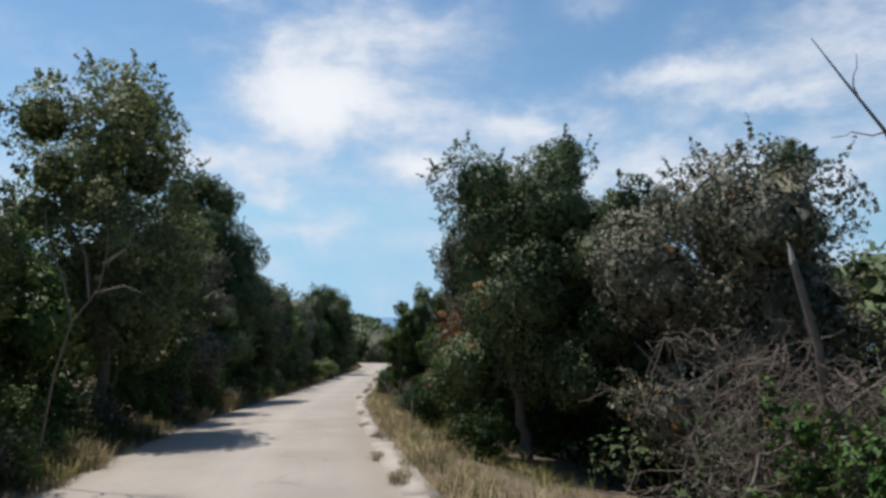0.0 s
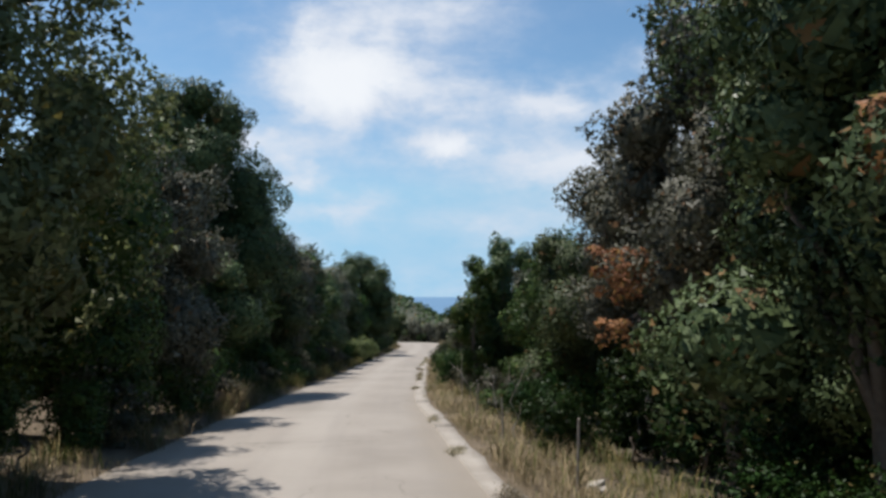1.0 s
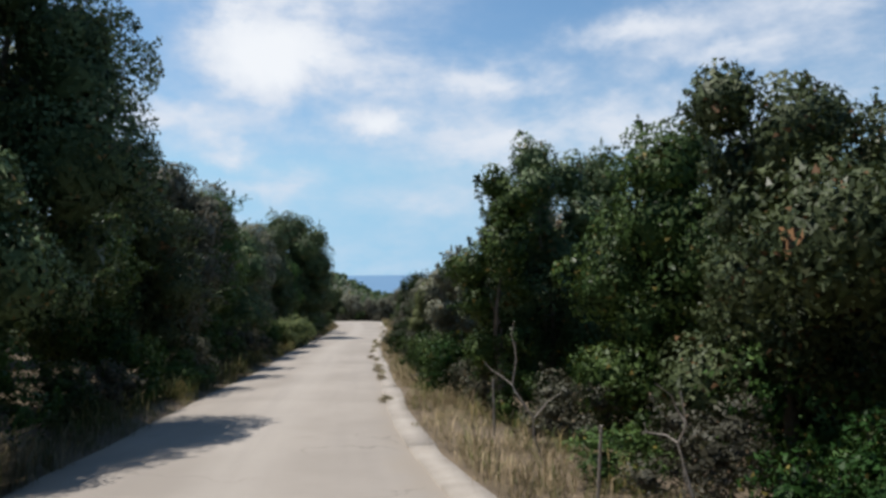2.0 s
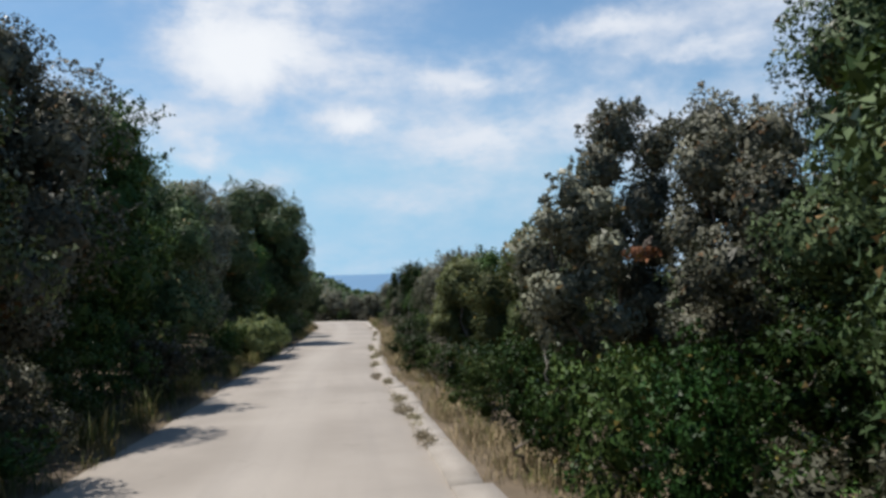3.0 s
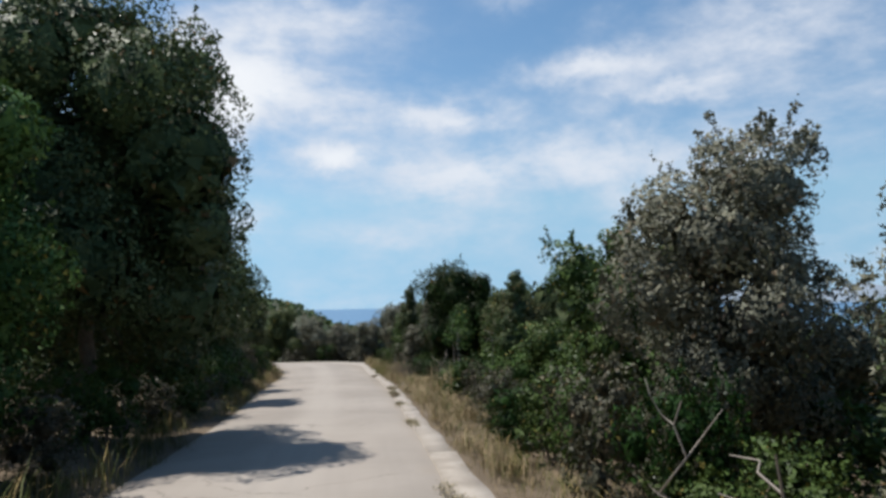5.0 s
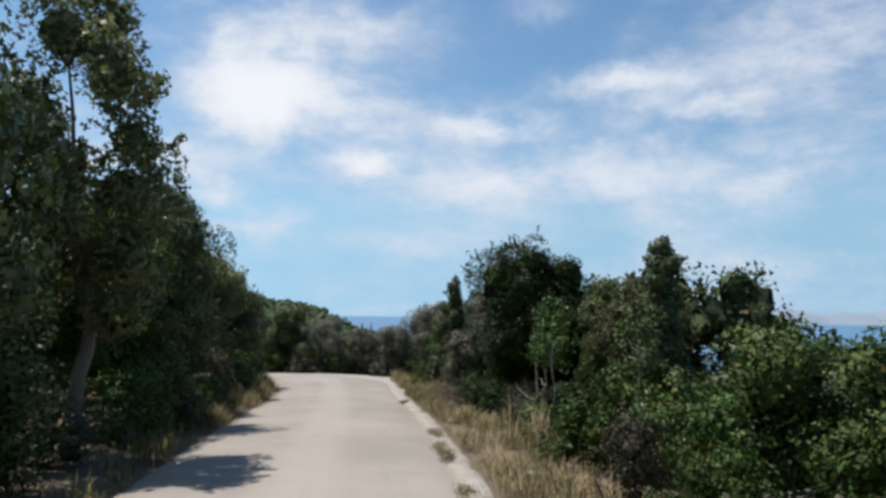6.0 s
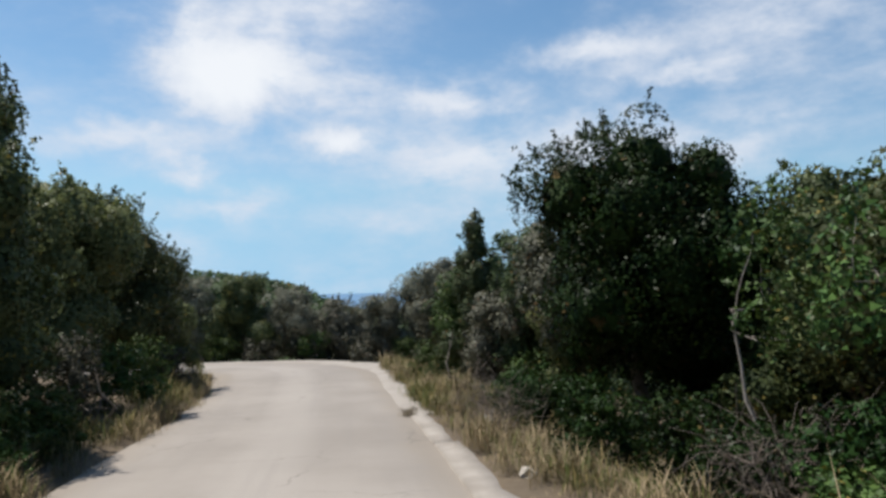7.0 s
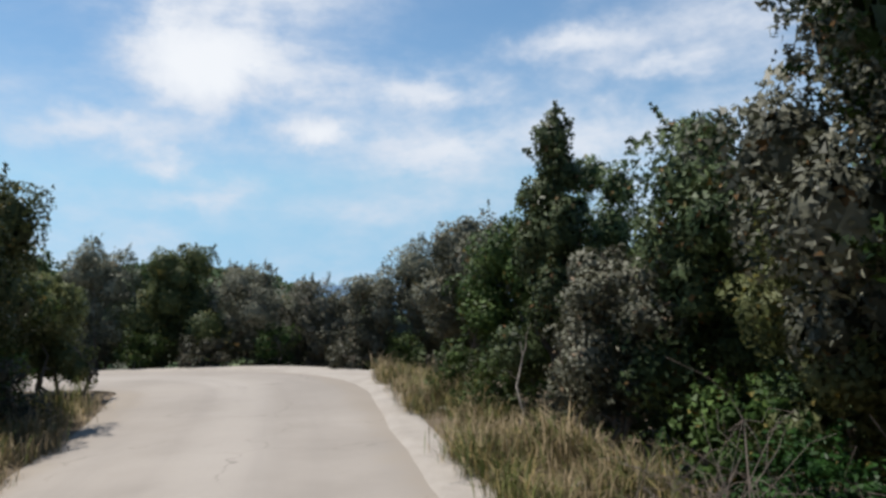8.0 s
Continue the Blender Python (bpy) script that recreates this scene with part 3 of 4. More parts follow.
KINDS = {
    "holm_oak": dict(h=4.6, r=2.1, base=0.5, count=21000, leaf=0.068, lobes=17, mat=OAK, label="dense dark green holm oak on the road verge", category="tree"),
    "spreading_oak": dict(h=6, r=2.1, base=1.0, count=25000, leaf=0.068, lobes=17, mat=OAK, label="dark holm oak overhanging a black hollow in the hedge", category="tree", girth=0.11, heavy=1.05, spiky=0.5),
    "spreading_tree": dict(h=4.6, r=2.4, base=0.9, count=27000, leaf=0.062, lobes=18, mat=MASTIC_AND_SHADE, label="broad dark green tree overhanging a shaded hollow", category="tree", girth=0.11, spiky=0.6, heavy=1.15),
    "leaning_oak": dict(h=4.6, r=2.1, base=0.8, count=20000, leaf=0.068, lobes=15, mat=DUSTY, label="uneven grey-green holm oak with dark shaded underside", category="tree", spiky=0.55, heavy=1.0),
    "hollow_oak": dict(h=5.6, r=1.9, base=1.9, count=21000, leaf=0.068, lobes=15, mat=DUSTY, label="grey-green holm oak with sunlit top above a dark hollow", category="tree", girth=0.1, spiky=0.55, heavy=1.15),
    "strawberry_tree": dict(h=4.6, r=2.1, base=0.3, count=20000, leaf=0.07, lobes=15, mat=GREEN, label="leafy green strawberry tree beside the lane", category="tree", spiky=0.4),
    "tall_oak": dict(h=9.0, r=2.7, base=1.6, count=40000, leaf=0.075, lobes=24, mat=OAK, label="tall dark holm oak rising above the hedge", category="tree", girth=0.16),
    "fig_tree": dict(h=8.0, r=2.4, base=1.4, count=20000, leaf=0.095, lobes=19, mat=BRIGHT, label="tall light green tree with an airy crown", category="tree", girth=0.13, spiky=0.9, core=0.8, bulge=0.55, heavy=1.0),
    "pointed_evergreen": dict(h=4.5, r=1.15, base=0.3, count=13000, leaf=0.062, lobes=13, mat=OAK, label="slender pointed dark evergreen tree", category="tree", cone=True, spiky=0.8),
    "grey_shrub": dict(h=3.6, r=1.8, base=0.2, count=22000, leaf=0.055, lobes=16, mat=GREY, label="large grey-brown shrub with small dry leaves", category="shrub", girth=0.05, stems=4, spiky=0.8, core=0.8),
    "bright_shrub": dict(h=3.0, r=1.6, base=0.2, count=19000, leaf=0.062, lobes=13, mat=BRIGHT, label="bright yellow-green leafy shrub", category="shrub", girth=0.05, stems=3, spiky=0.6),
    "low_bush": dict(h=1.6, r=1.1, base=0.0, count=2500, leaf=0.062, lobes=8, mat=GREEN, label="low dark green bush at the roadside", category="bush", girth=0.025, stems=2, spiky=0.8, core=0.6),
    "scrub_bush": dict(h=1.4, r=1.0, base=0.0, count=2400, leaf=0.056, lobes=8, mat=SCRUB, label="low dry grey-green scrub bush", category="bush", girth=0.02, stems=2, spiky=1.0, core=0.6),
    "sapling": dict(h=3.0, r=0.8, base=1.5, count=1500, leaf=0.06, lobes=6, mat=GREEN, label="thin pale-stemmed sapling with sparse leaves", category="tree", girth=0.015, bark=PALE_BARK, core=0.05, spiky=0.8),
    "olive_green_tree": dict(h=4.0, r=1.7, base=0.4, count=16000, leaf=0.068, lobes=14, mat=OLIVE, label="sunlit olive-green bushy tree beside the lane", category="tree", spiky=0.5),
    "airy_tree": dict(h=3.8, r=1.0, base=1.0, count=5200, leaf=0.085, lobes=13, mat=BRIGHT, label="pale yellow-green tree with a thin airy crown", category="tree", girth=0.05, spiky=1.0, core=0.08, bulge=0.6, heavy=1.1),
    "bright_tree": dict(h=3.2, r=1.3, base=0.7, count=15000, leaf=0.07, lobes=13, mat=BRIGHT, label="sunlit pale green tree above a dark hollow", category="tree", spiky=0.6, heavy=1.1),
    "dark_bush": dict(h=1.6, r=1.1, base=0.0, count=3200, leaf=0.06, lobes=8, mat=MASTIC_AND_SHADE, label="dark green bush with the hedge's shade put into its leaf colour", category="bush", girth=0.025, stems=2, spiky=0.9, core=0.6),
    "background_oak": dict(h=5.5, r=2.9, base=0.5, count=2200, leaf=0.16, lobes=14, mat=OAK, label="dark evergreen oak in the wood behind the hedge", category="tree"),
}
MADE = {}


def place(kind, y, dx, h, r, label="", x=None, alike=False):
    """A plant beside the walk: dx metres to the right of it, its top h metres above the road. Alike: a copy of one already grown."""
    x = path_x(y) + dx if x is None else x
    ground = float(land(x, y)[0])
    tall = h + float(road_z(y)) - ground
    spec = dict(KINDS[kind])
    m = pose(x, y, ground, 0, 0, random.random() * 360 if alike else 0)
    have = MADE.setdefault(kind, [])
    if not alike:
        area = (r * r * (tall - spec["base"])) / (spec["r"] ** 2 * (spec["h"] - spec["base"]))
        more = max(0.25, area ** 0.75)
        spec.update(h=tall, r=r, girth=spec.get("girth", 0.09) * min(1.2, tall / spec["h"]), count=int(spec["count"] * more), lobes=max(12, int(spec["lobes"] * area ** 0.4)), open_side=(0.8 if x < path_x(y) else -0.8, -0.6, 0.0))
        ob = plant(kind, int(y * 31 + abs(dx) * 7 + abs(x) * 13), **spec)
        ob.matrix_basis = m
    elif len(have) < VARIANTS[kind]:
        ob = plant(kind, 17 * len(have) + 5, **spec)
        ob.matrix_basis = m @ Matrix.Diagonal((r / spec["r"], r / spec["r"], tall / spec["h"], 1))
        have.append(ob)
    else:
        first = have[int(random.random() * len(have))]
        size = (r / spec["r"], r / spec["r"], tall / spec["h"])
        ob = copy_thing(first, m @ Matrix.Diagonal((*[a / b for a, b in zip(size, first.scale)], 1)))
    return tagged(ob, label, group=GROUPS[spec["category"]])


GROUPS = {"tree": "trees along the lane", "shrub": "shrubs along the lane", "bush": "bushes at the roadside"}
VARIANTS = {"background_oak": 3, "dark_bush": 2, "low_bush": 3, "scrub_bush": 3}
LEFT = (
    ("holm_oak", 4, -5.6, 5.4, 2.3), ("holm_oak", 9.0, -5.9, 5.4, 2.1), ("strawberry_tree", 13.0, -5.6, 4.4, 1.9), ("fig_tree", 16.8, -4.85, 8.6, 2.5),
    ("strawberry_tree", 20.5, -5.0, 5.2, 2.0), ("leaning_oak", 24.0, -5.2, 6.0, 2.2), ("holm_oak", 27.5, -4.8, 4.4, 1.8), ("tall_oak", 31, -5.8, 10.0, 2.7),
    ("strawberry_tree", 34.0, -5.0, 4.4, 1.8), ("holm_oak", 36.8, -5.2, 6.0, 2.2), ("leaning_oak", 40.2, -5.0, 6.2, 2.2), ("strawberry_tree", 44, -4.9, 6.1, 2.2), ("holm_oak", 48, -4.8, 5.7, 2.1),
    ("leaning_oak", 52, -4.8, 5.8, 2.2), ("holm_oak", 57, -4.7, 6.1, 2.15), ("strawberry_tree", 60.5, -4.6, 4.8, 1.7), ("tall_oak", 64.6, -4.5, 7.7, 3.0), ("holm_oak", 69.5, -5.2, 5.2, 2.0),
    ("fig_tree", 73.5, -4.6, 7.6, 1.75), ("strawberry_tree", 76, -5.2, 4.6, 1.8), ("holm_oak", 78.5, -5.3, 5.4, 2.1), ("olive_green_tree", 82, -5.9, 5.7, 2.0), ("bright_tree", 86, -6.2, 4.5, 1.9),
    ("olive_green_tree", 90.4, -6.1, 5.0, 1.8), ("strawberry_tree", 93.2, -6.8, 3.4, 1.5), ("bright_shrub", 94.6, -5.9, 2.5, 1.0), ("strawberry_tree", 95.6, -6.4, 2.0, 0.9),
)
RIGHT = (
    ("holm_oak", 4.5, 6.6, 5.0, 2.2), ("holm_oak", 13.0, 8.6, 6.0, 1.4), ("strawberry_tree", 31.5, 3.2, 4.5, 0.95), ("dark_bush", 17.6, 5.0, 1.5, 1.0), ("dark_bush", 19.1, 4.6, 1.5, 0.9), ("dark_bush", 20.7, 4.3, 1.4, 0.9), ("leaning_oak", 16.2, 7.9, 6.1, 1.2), ("leaning_oak", 10.8, 6.6, 4.7, 2.0), ("spreading_oak", 13.4, 6.0, 5.1, 1.6), ("spreading_oak", 15.3, 4.65, 6.2, 2.3), ("pointed_evergreen", 16.8, 6.0, 7.6, 1.3), ("hollow_oak", 18.6, 4.9, 6.3, 1.8),
    ("hollow_oak", 22.3, 5.1, 5.2, 1.8), ("holm_oak", 26.3, 4.8, 4.4, 1.8), ("strawberry_tree", 29.6, 5.2, 4.6, 1.9), ("holm_oak", 32.8, 4.3, 5.2, 1.7),
    ("holm_oak", 39.3, 8.4, 3.6, 2.0), ("holm_oak", 54.6, 8.2, 2.7, 2.0), ("holm_oak", 37.2, 6.9, 6.0, 1.8), ("leaning_oak", 37.9, 3.25, 3.4, 0.85), ("leaning_oak", 39.6, 6.2, 4.9, 1.5), ("leaning_oak", 41.4, 5.45, 5.3, 1.3), ("pointed_evergreen", 43.5, 5.15, 4.4, 0.7), ("olive_green_tree", 43.2, 4.6, 2.3, 1.0),
    ("airy_tree", 47.8, 5.3, 3.9, 1.0), ("bright_tree", 46.5, 6.0, 3.8, 0.95), ("olive_green_tree", 47.6, 4.6, 2.6, 1.2), ("bright_tree", 50.1, 3.7, 3.1, 1.25), ("strawberry_tree", 52.3, 5.2, 3.6, 1.6), ("grey_shrub", 55.8, 4.8, 3.4, 1.9), ("grey_shrub", 60.3, 4.5, 3.85, 1.8), ("strawberry_tree", 64.2, 4.6, 3.6, 1.6), ("bright_shrub", 66.3, 5.3, 3.0, 1.2),
    ("strawberry_tree", 70.5, 5.4, 1.9, 1.4), ("pointed_evergreen", 74.5, 5.1, 4.0, 1.0), ("olive_green_tree", 77.5, 5.8, 3.2, 1.5), ("olive_green_tree", 79.4, 5.9, 3.6, 1.5), ("spreading_tree", 82.6, 4.7, 4.6, 2.3), ("spreading_tree", 80.6, 6.2, 3.2, 1.6), ("leaning_oak", 84.6, 4.3, 4.9, 1.25), ("holm_oak", 90.5, 4.0, 4.2, 0.95),
    ("holm_oak", 86.9, 4.0, 3.9, 1.3), ("grey_shrub", 87.5, 2.9, 2.3, 1.0), ("pointed_evergreen", 88.9, 2.9, 4.4, 1.15), ("strawberry_tree", 92.6, 3.4, 3.3, 1.5), ("leaning_oak", 96.2, 2.9, 3.7, 1.4),
    ("bright_shrub", 52.5, 3.65, 1.5, 0.5), ("bright_shrub", 85.0, 4.1, 2.8, 0.9), ("low_bush", 85.4, 3.4, 0.95, 0.8), ("low_bush", 72.8, 3.2, 0.9, 0.8), ("dark_bush", 73.9, 3.9, 1.1, 0.9), ("dark_bush", 75.0, 4.4, 1.2, 1.0), ("low_bush", 71.4, 4.2, 1.1, 1.0), ("dark_bush", 76.3, 3.7, 0.9, 0.8), ("sapling", 72.6, 3.9, 2.3, 0.5), ("sapling", 75.6, 3.5, 2.6, 0.6), ("sapling", 77.4, 3.8, 2.9, 0.6),
)
for kind, y, dx, h, r in LEFT + RIGHT:
    place(kind, y, dx, h, r)

# far side of the bend, haze put into paler leaf kinds: x, kind, height over the road
for x, kind, h in ((-1.6, "olive_green_tree", 4.0), (-3.6, "leaning_oak", 3.5), (-5.6, "grey_shrub", 2.7), (-7.4, "grey_shrub", 2.2), (-9.2, "grey_shrub", 2.9), (-11.4, "olive_green_tree", 3.6),
                   (-13.8, "grey_shrub", 3.7), (-16.4, "olive_green_tree", 4.5), (-19.4, "leaning_oak", 4.4), (-22.6, "strawberry_tree", 4.5), (-26, "holm_oak", 4.6), (-30, "leaning_oak", 4.6)):
    place(kind, 102.3 + random.uniform(-0.4, 0.5), 0, h, 1.75, x=x)


def edge_x(y, side):
    """The road's edge: side -1 left, 1 right."""
    part = MIDDLE[MIDDLE[:, 1] < 94.5]
    return np.interp(y, part[:, 1], part[:, 0]) + side * np.interp(y, part[:, 1], part[:, 2])


# the wood behind
for i in range(25):
    y = -6 + 4.6 * i
    if y < 90:
        place("background_oak", y + random.uniform(-1, 1), -9.4 - max(0, y - 84) * 0.35 + random.uniform(-0.6, 0.6), random.uniform(5.0, 6.0) if y < 80 else 4.4, 2.9, alike=True)
    place("background_oak", y + random.uniform(-1, 1), 9.2 + random.uniform(-0.7, 0.7), random.uniform(3.6, 4.4) if y < 42 or y > 80 else random.uniform(2.4, 2.9) if y < 58 else random.uniform(1.6, 2.2), 2.7, alike=True)
for i in range(13):
    x = 6 - 4.0 * i
    place("background_oak", 107.0 + random.uniform(-1, 1.5), 0, 1.7 if -12 < x < -1 else random.uniform(3.6, 4.4), 2.8, x=x, alike=True)

# dark hollows under the right-hand hedge, shade drawn by near-black bushes: y from, to
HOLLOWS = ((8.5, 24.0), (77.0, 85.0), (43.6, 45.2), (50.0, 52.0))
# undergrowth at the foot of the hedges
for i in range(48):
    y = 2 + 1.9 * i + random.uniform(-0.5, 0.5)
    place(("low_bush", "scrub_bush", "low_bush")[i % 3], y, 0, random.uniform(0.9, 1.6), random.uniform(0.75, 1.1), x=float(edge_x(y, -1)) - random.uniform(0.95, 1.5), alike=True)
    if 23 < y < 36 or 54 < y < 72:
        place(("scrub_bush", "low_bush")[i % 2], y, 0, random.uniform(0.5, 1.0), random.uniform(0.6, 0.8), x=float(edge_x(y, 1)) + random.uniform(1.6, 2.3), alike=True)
# near-black dark_bush leaves carry the shade of hollows and hedge foot
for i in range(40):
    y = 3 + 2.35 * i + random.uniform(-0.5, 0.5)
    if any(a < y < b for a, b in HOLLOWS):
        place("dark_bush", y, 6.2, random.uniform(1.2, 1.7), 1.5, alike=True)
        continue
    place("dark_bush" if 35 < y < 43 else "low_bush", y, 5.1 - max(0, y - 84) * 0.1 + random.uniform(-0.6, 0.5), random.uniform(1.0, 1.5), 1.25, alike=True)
for i in range(20):
    y = 33.5 + 1.65 * i + random.uniform(-0.3, 0.3)
    if any(a < y < b for a, b in HOLLOWS):
        continue
    place(("dark_bush", "scrub_bush" if y > 43 else "low_bush", "dark_bush" if y < 43 else "low_bush")[i % 3], y, 0, random.uniform(0.8, 1.35), random.uniform(0.65, 0.85), x=float(edge_x(y, 1)) + (random.uniform(1.05, 1.45) if y < 54 else random.uniform(1.35, 1.8)), alike=True)
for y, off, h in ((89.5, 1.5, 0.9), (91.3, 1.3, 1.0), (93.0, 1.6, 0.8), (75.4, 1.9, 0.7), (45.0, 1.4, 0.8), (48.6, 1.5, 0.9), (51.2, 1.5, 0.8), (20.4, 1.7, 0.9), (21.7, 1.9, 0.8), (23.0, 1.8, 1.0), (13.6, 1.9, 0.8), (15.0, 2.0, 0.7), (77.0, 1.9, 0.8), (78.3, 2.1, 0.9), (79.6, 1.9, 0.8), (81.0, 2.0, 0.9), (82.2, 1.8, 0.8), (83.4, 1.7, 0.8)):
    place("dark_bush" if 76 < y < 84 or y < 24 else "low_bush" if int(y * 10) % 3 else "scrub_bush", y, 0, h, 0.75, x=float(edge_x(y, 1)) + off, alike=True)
for i in range(14):
    place(("low_bush", "scrub_bush")[i % 2], 100.9 + random.uniform(-0.2, 0.3), 0, random.uniform(0.8, 1.4), 0.9, x=-4.6 - 1.9 * i, alike=True)
place("scrub_bush", 98.7, 0, 0.6, 0.7, x=-6.4, label="rounded silver-grey bush on the outside of the bend")
for y, off, h, r in ((10.2, 0.7, 0.7, 0.75), (11.6, 0.8, 0.6, 0.7), (26.4, 0.7, 0.6, 0.6), (35.0, 0.7, 0.7, 0.7), (36.4, 0.8, 0.6, 0.7), (79.6, 0.9, 0.8, 0.8), (81.4, 0.8, 0.7, 0.7)):
    place("low_bush", y, 0, h, r, x=float(edge_x(y, -1)) - off, alike=True)
for y in (9.8, 11.6, 13.6, 15.4):
    place("low_bush", y, -6.6, 2.0, 1.5, alike=True)
place("bright_shrub", 10.0, -4.6, 0.95, 0.75, label="sunlit yellow-green weeds at the road edge")
place("bright_shrub", 56.6, -3.2, 1.2, 0.8)
place("bright_shrub", 54.4, -3.05, 1.35, 1.1, label="fresh bright green bush at the road edge")


# ---- grass ----
def grass(name, rows, mat, label, seed):
    """Blades in tufts along the verge. rows: y from, y to, side, metres off the road's edge from, to, blades, height."""
    rng = np.random.default_rng(seed)
    pos, tall = [], []
    for y0, y1, side, d0, d1, count, height in rows:
        tufts = max(1, count // 26)
        ty = rng.uniform(y0, y1, tufts)
        tx = edge_x(ty, side) + side * (d0 + (d1 - d0) * rng.random(tufts))
        patch = np.sin(ty * 1.3 + d0 * 9) + np.sin(ty * 3.1 + 2) + np.sin(tx * 4 + ty * 0.7)
        stay = rng.random(tufts) < np.clip(0.6 + 0.35 * patch, 0.12, 1)
        ty, tx, patch = ty[stay], tx[stay], patch[stay]
        tufts = len(ty)
        count = int(count * stay.mean())
        th = height * rng.uniform(0.4, 1.25, tufts) * (0.85 + 0.22 * np.clip(patch, -2, 2))
        k = rng.integers(0, tufts, count)
        x, y = tx[k] + rng.normal(0, 0.08, count), ty[k] + rng.normal(0, 0.08, count)
        pos.append(np.stack([x, y, land(x, y) - 0.02], 1))
        tall.append(th[k] * rng.uniform(0.4, 1.1, count))
    v, f = blades(np.vstack(pos), np.concatenate(tall), rng)
    up_ = np.repeat(unit(rng.normal(0, 0.35, (len(f), 3)) + [-0.15, -0.3, 0.5]), 4, 0)
    return thing(name, swollen(mesh_of(name, v, f), up_), mat, label, "grass", kind="stuff")


def blades(pos, tall, rng, wide=0.005):
    count = len(pos)
    ang = rng.uniform(0, 6.283, count)
    lean = rng.uniform(0.15, 0.95, count)
    side = np.stack([np.cos(ang), np.sin(ang), np.zeros(count)], 1) * (wide + 0.006 * tall)[:, None]
    bend = np.stack([-np.sin(ang), np.cos(ang), np.zeros(count)], 1)
    mid = pos + bend * (lean * tall * 0.3)[:, None] + np.array([0, 0, 1]) * (tall * 0.6)[:, None]
    tip = pos + bend * (lean * tall)[:, None] + np.array([0, 0, 1]) * (tall * (1 - 0.3 * lean))[:, None]
    v = np.stack([pos - side, mid + side * 0.6, tip, mid - side * 0.6], 1).reshape(-1, 3)
    return v, np.arange(count * 4).reshape(-1, 4)


grass("dry_grass", [(3, 34, 1, 0.4, 1.5, 21000, 0.42), (34, 66, 1, 0.38, 1.2, 20000, 0.32), (66, 88, 1, 0.4, 1.8, 26000, 0.42), (73.7, 74.7, 1, 1.2, 1.8, 500, 0.7), (3, 92, 1, 0.28, 1.7, 26000, 0.15), (86, 97, 1, 0.25, 1.6, 15000, 0.52),
                    (2, 26, -1, -0.1, 1.2, 17000, 0.45), (5, 15, -1, -0.12, 1.0, 9000, 0.5), (25, 28, -1, 0.0, 0.8, 4000, 0.7), (26, 78, -1, 0.1, 0.8, 5000, 0.34), (78, 93, -1, -0.1, 0.9, 16000, 0.42)], GRASS, "tall sun-dried yellow grass along the verge", 4)
grass("green_grass", [(4, 66, 1, 0.7, 2.6, 30000, 0.32), (60, 96, 1, 0.8, 2.6, 14000, 0.36), (74, 84, 1, 1.4, 3.2, 6000, 0.4), (12, 24, 1, 1.3, 3.0, 6000, 0.4), (2, 78, -1, 0.0, 1.2, 26000, 0.45), (4, 16, -1, -0.05, 1.7, 17000, 0.52), (30, 62, -1, 0.0, 0.9, 9000, 0.6), (78, 93, -1, 0.2, 1.3, 8000, 0.55), (84, 96, 1, 0.3, 1.7, 15000, 0.46)], HERB, "green weeds and grass at the hedge foot", 5)


# ---- far woods ----
def scrubland(name, rng, x, y, size, per, mat, label, fine=1.0):
    """Shrubs too far off to tell apart: clumps of coarse foliage."""
    z = land(x, y)
    keep = z > -30
    x, y, z, size = x[keep], y[keep], z[keep], size[keep]
    out = unit(rng.normal(0, 1, (len(x) * per, 3)) + [0, 0, 0.6])
    wide = np.repeat(size, per)
    c = np.repeat(np.stack([x, y, z + size * 0.3], 1), per, 0) + out * wide[:, None] * [0.8, 0.8, 0.7] * rng.uniform(0.6, 1.0, (len(out), 1))
    ln = wide * rng.uniform(0.5, 0.9, len(c)) * fine
    face = unit(out + rng.normal(0, 0.3, out.shape))
    way_ = unit(np.cross(face, rng.normal(0, 1, out.shape)))
    v, f = blade_leaves(c - way_ * ln[:, None] * 0.4, way_, ln, ln * 0.85, face)
    return thing(name, swollen(mesh_of(name, v, f), np.repeat(unit(out + face * 0.5), 3, 0)), mat, label, "woodland", kind="stuff")


rng = np.random.default_rng(8)
scrubland("woodland", rng, rng.uniform(-330, 190, 8000), rng.uniform(125, 330, 8000), rng.uniform(0.9, 2.0, 8000), 11, OAK, "dark evergreen scrub covering the far hillside")
x, y = rng.uniform(13, 75, 9000) * rng.choice([-1, 1], 9000), rng.uniform(-45, 125, 9000)
x = np.where(x > 0, x - 7, x - 4)
away = np.abs(side_of_road(x, y)[0]) > 11
scrubland("scrub", rng, x[away], y[away], rng.uniform(0.9, 1.8, away.sum()), 14, OAK, "dense evergreen scrub on the slopes beside the lane")

y = rng.uniform(-4, 96, 330)
side = rng.choice([-1, 1], 330)
x = edge_x(y, side) + side * rng.uniform(4.0, 6.8, 330)
scrubland("undergrowth", rng, x, y, rng.uniform(0.8, 1.3, 330), 200, OAK, "dense dark undergrowth inside the hedges", 0.12)


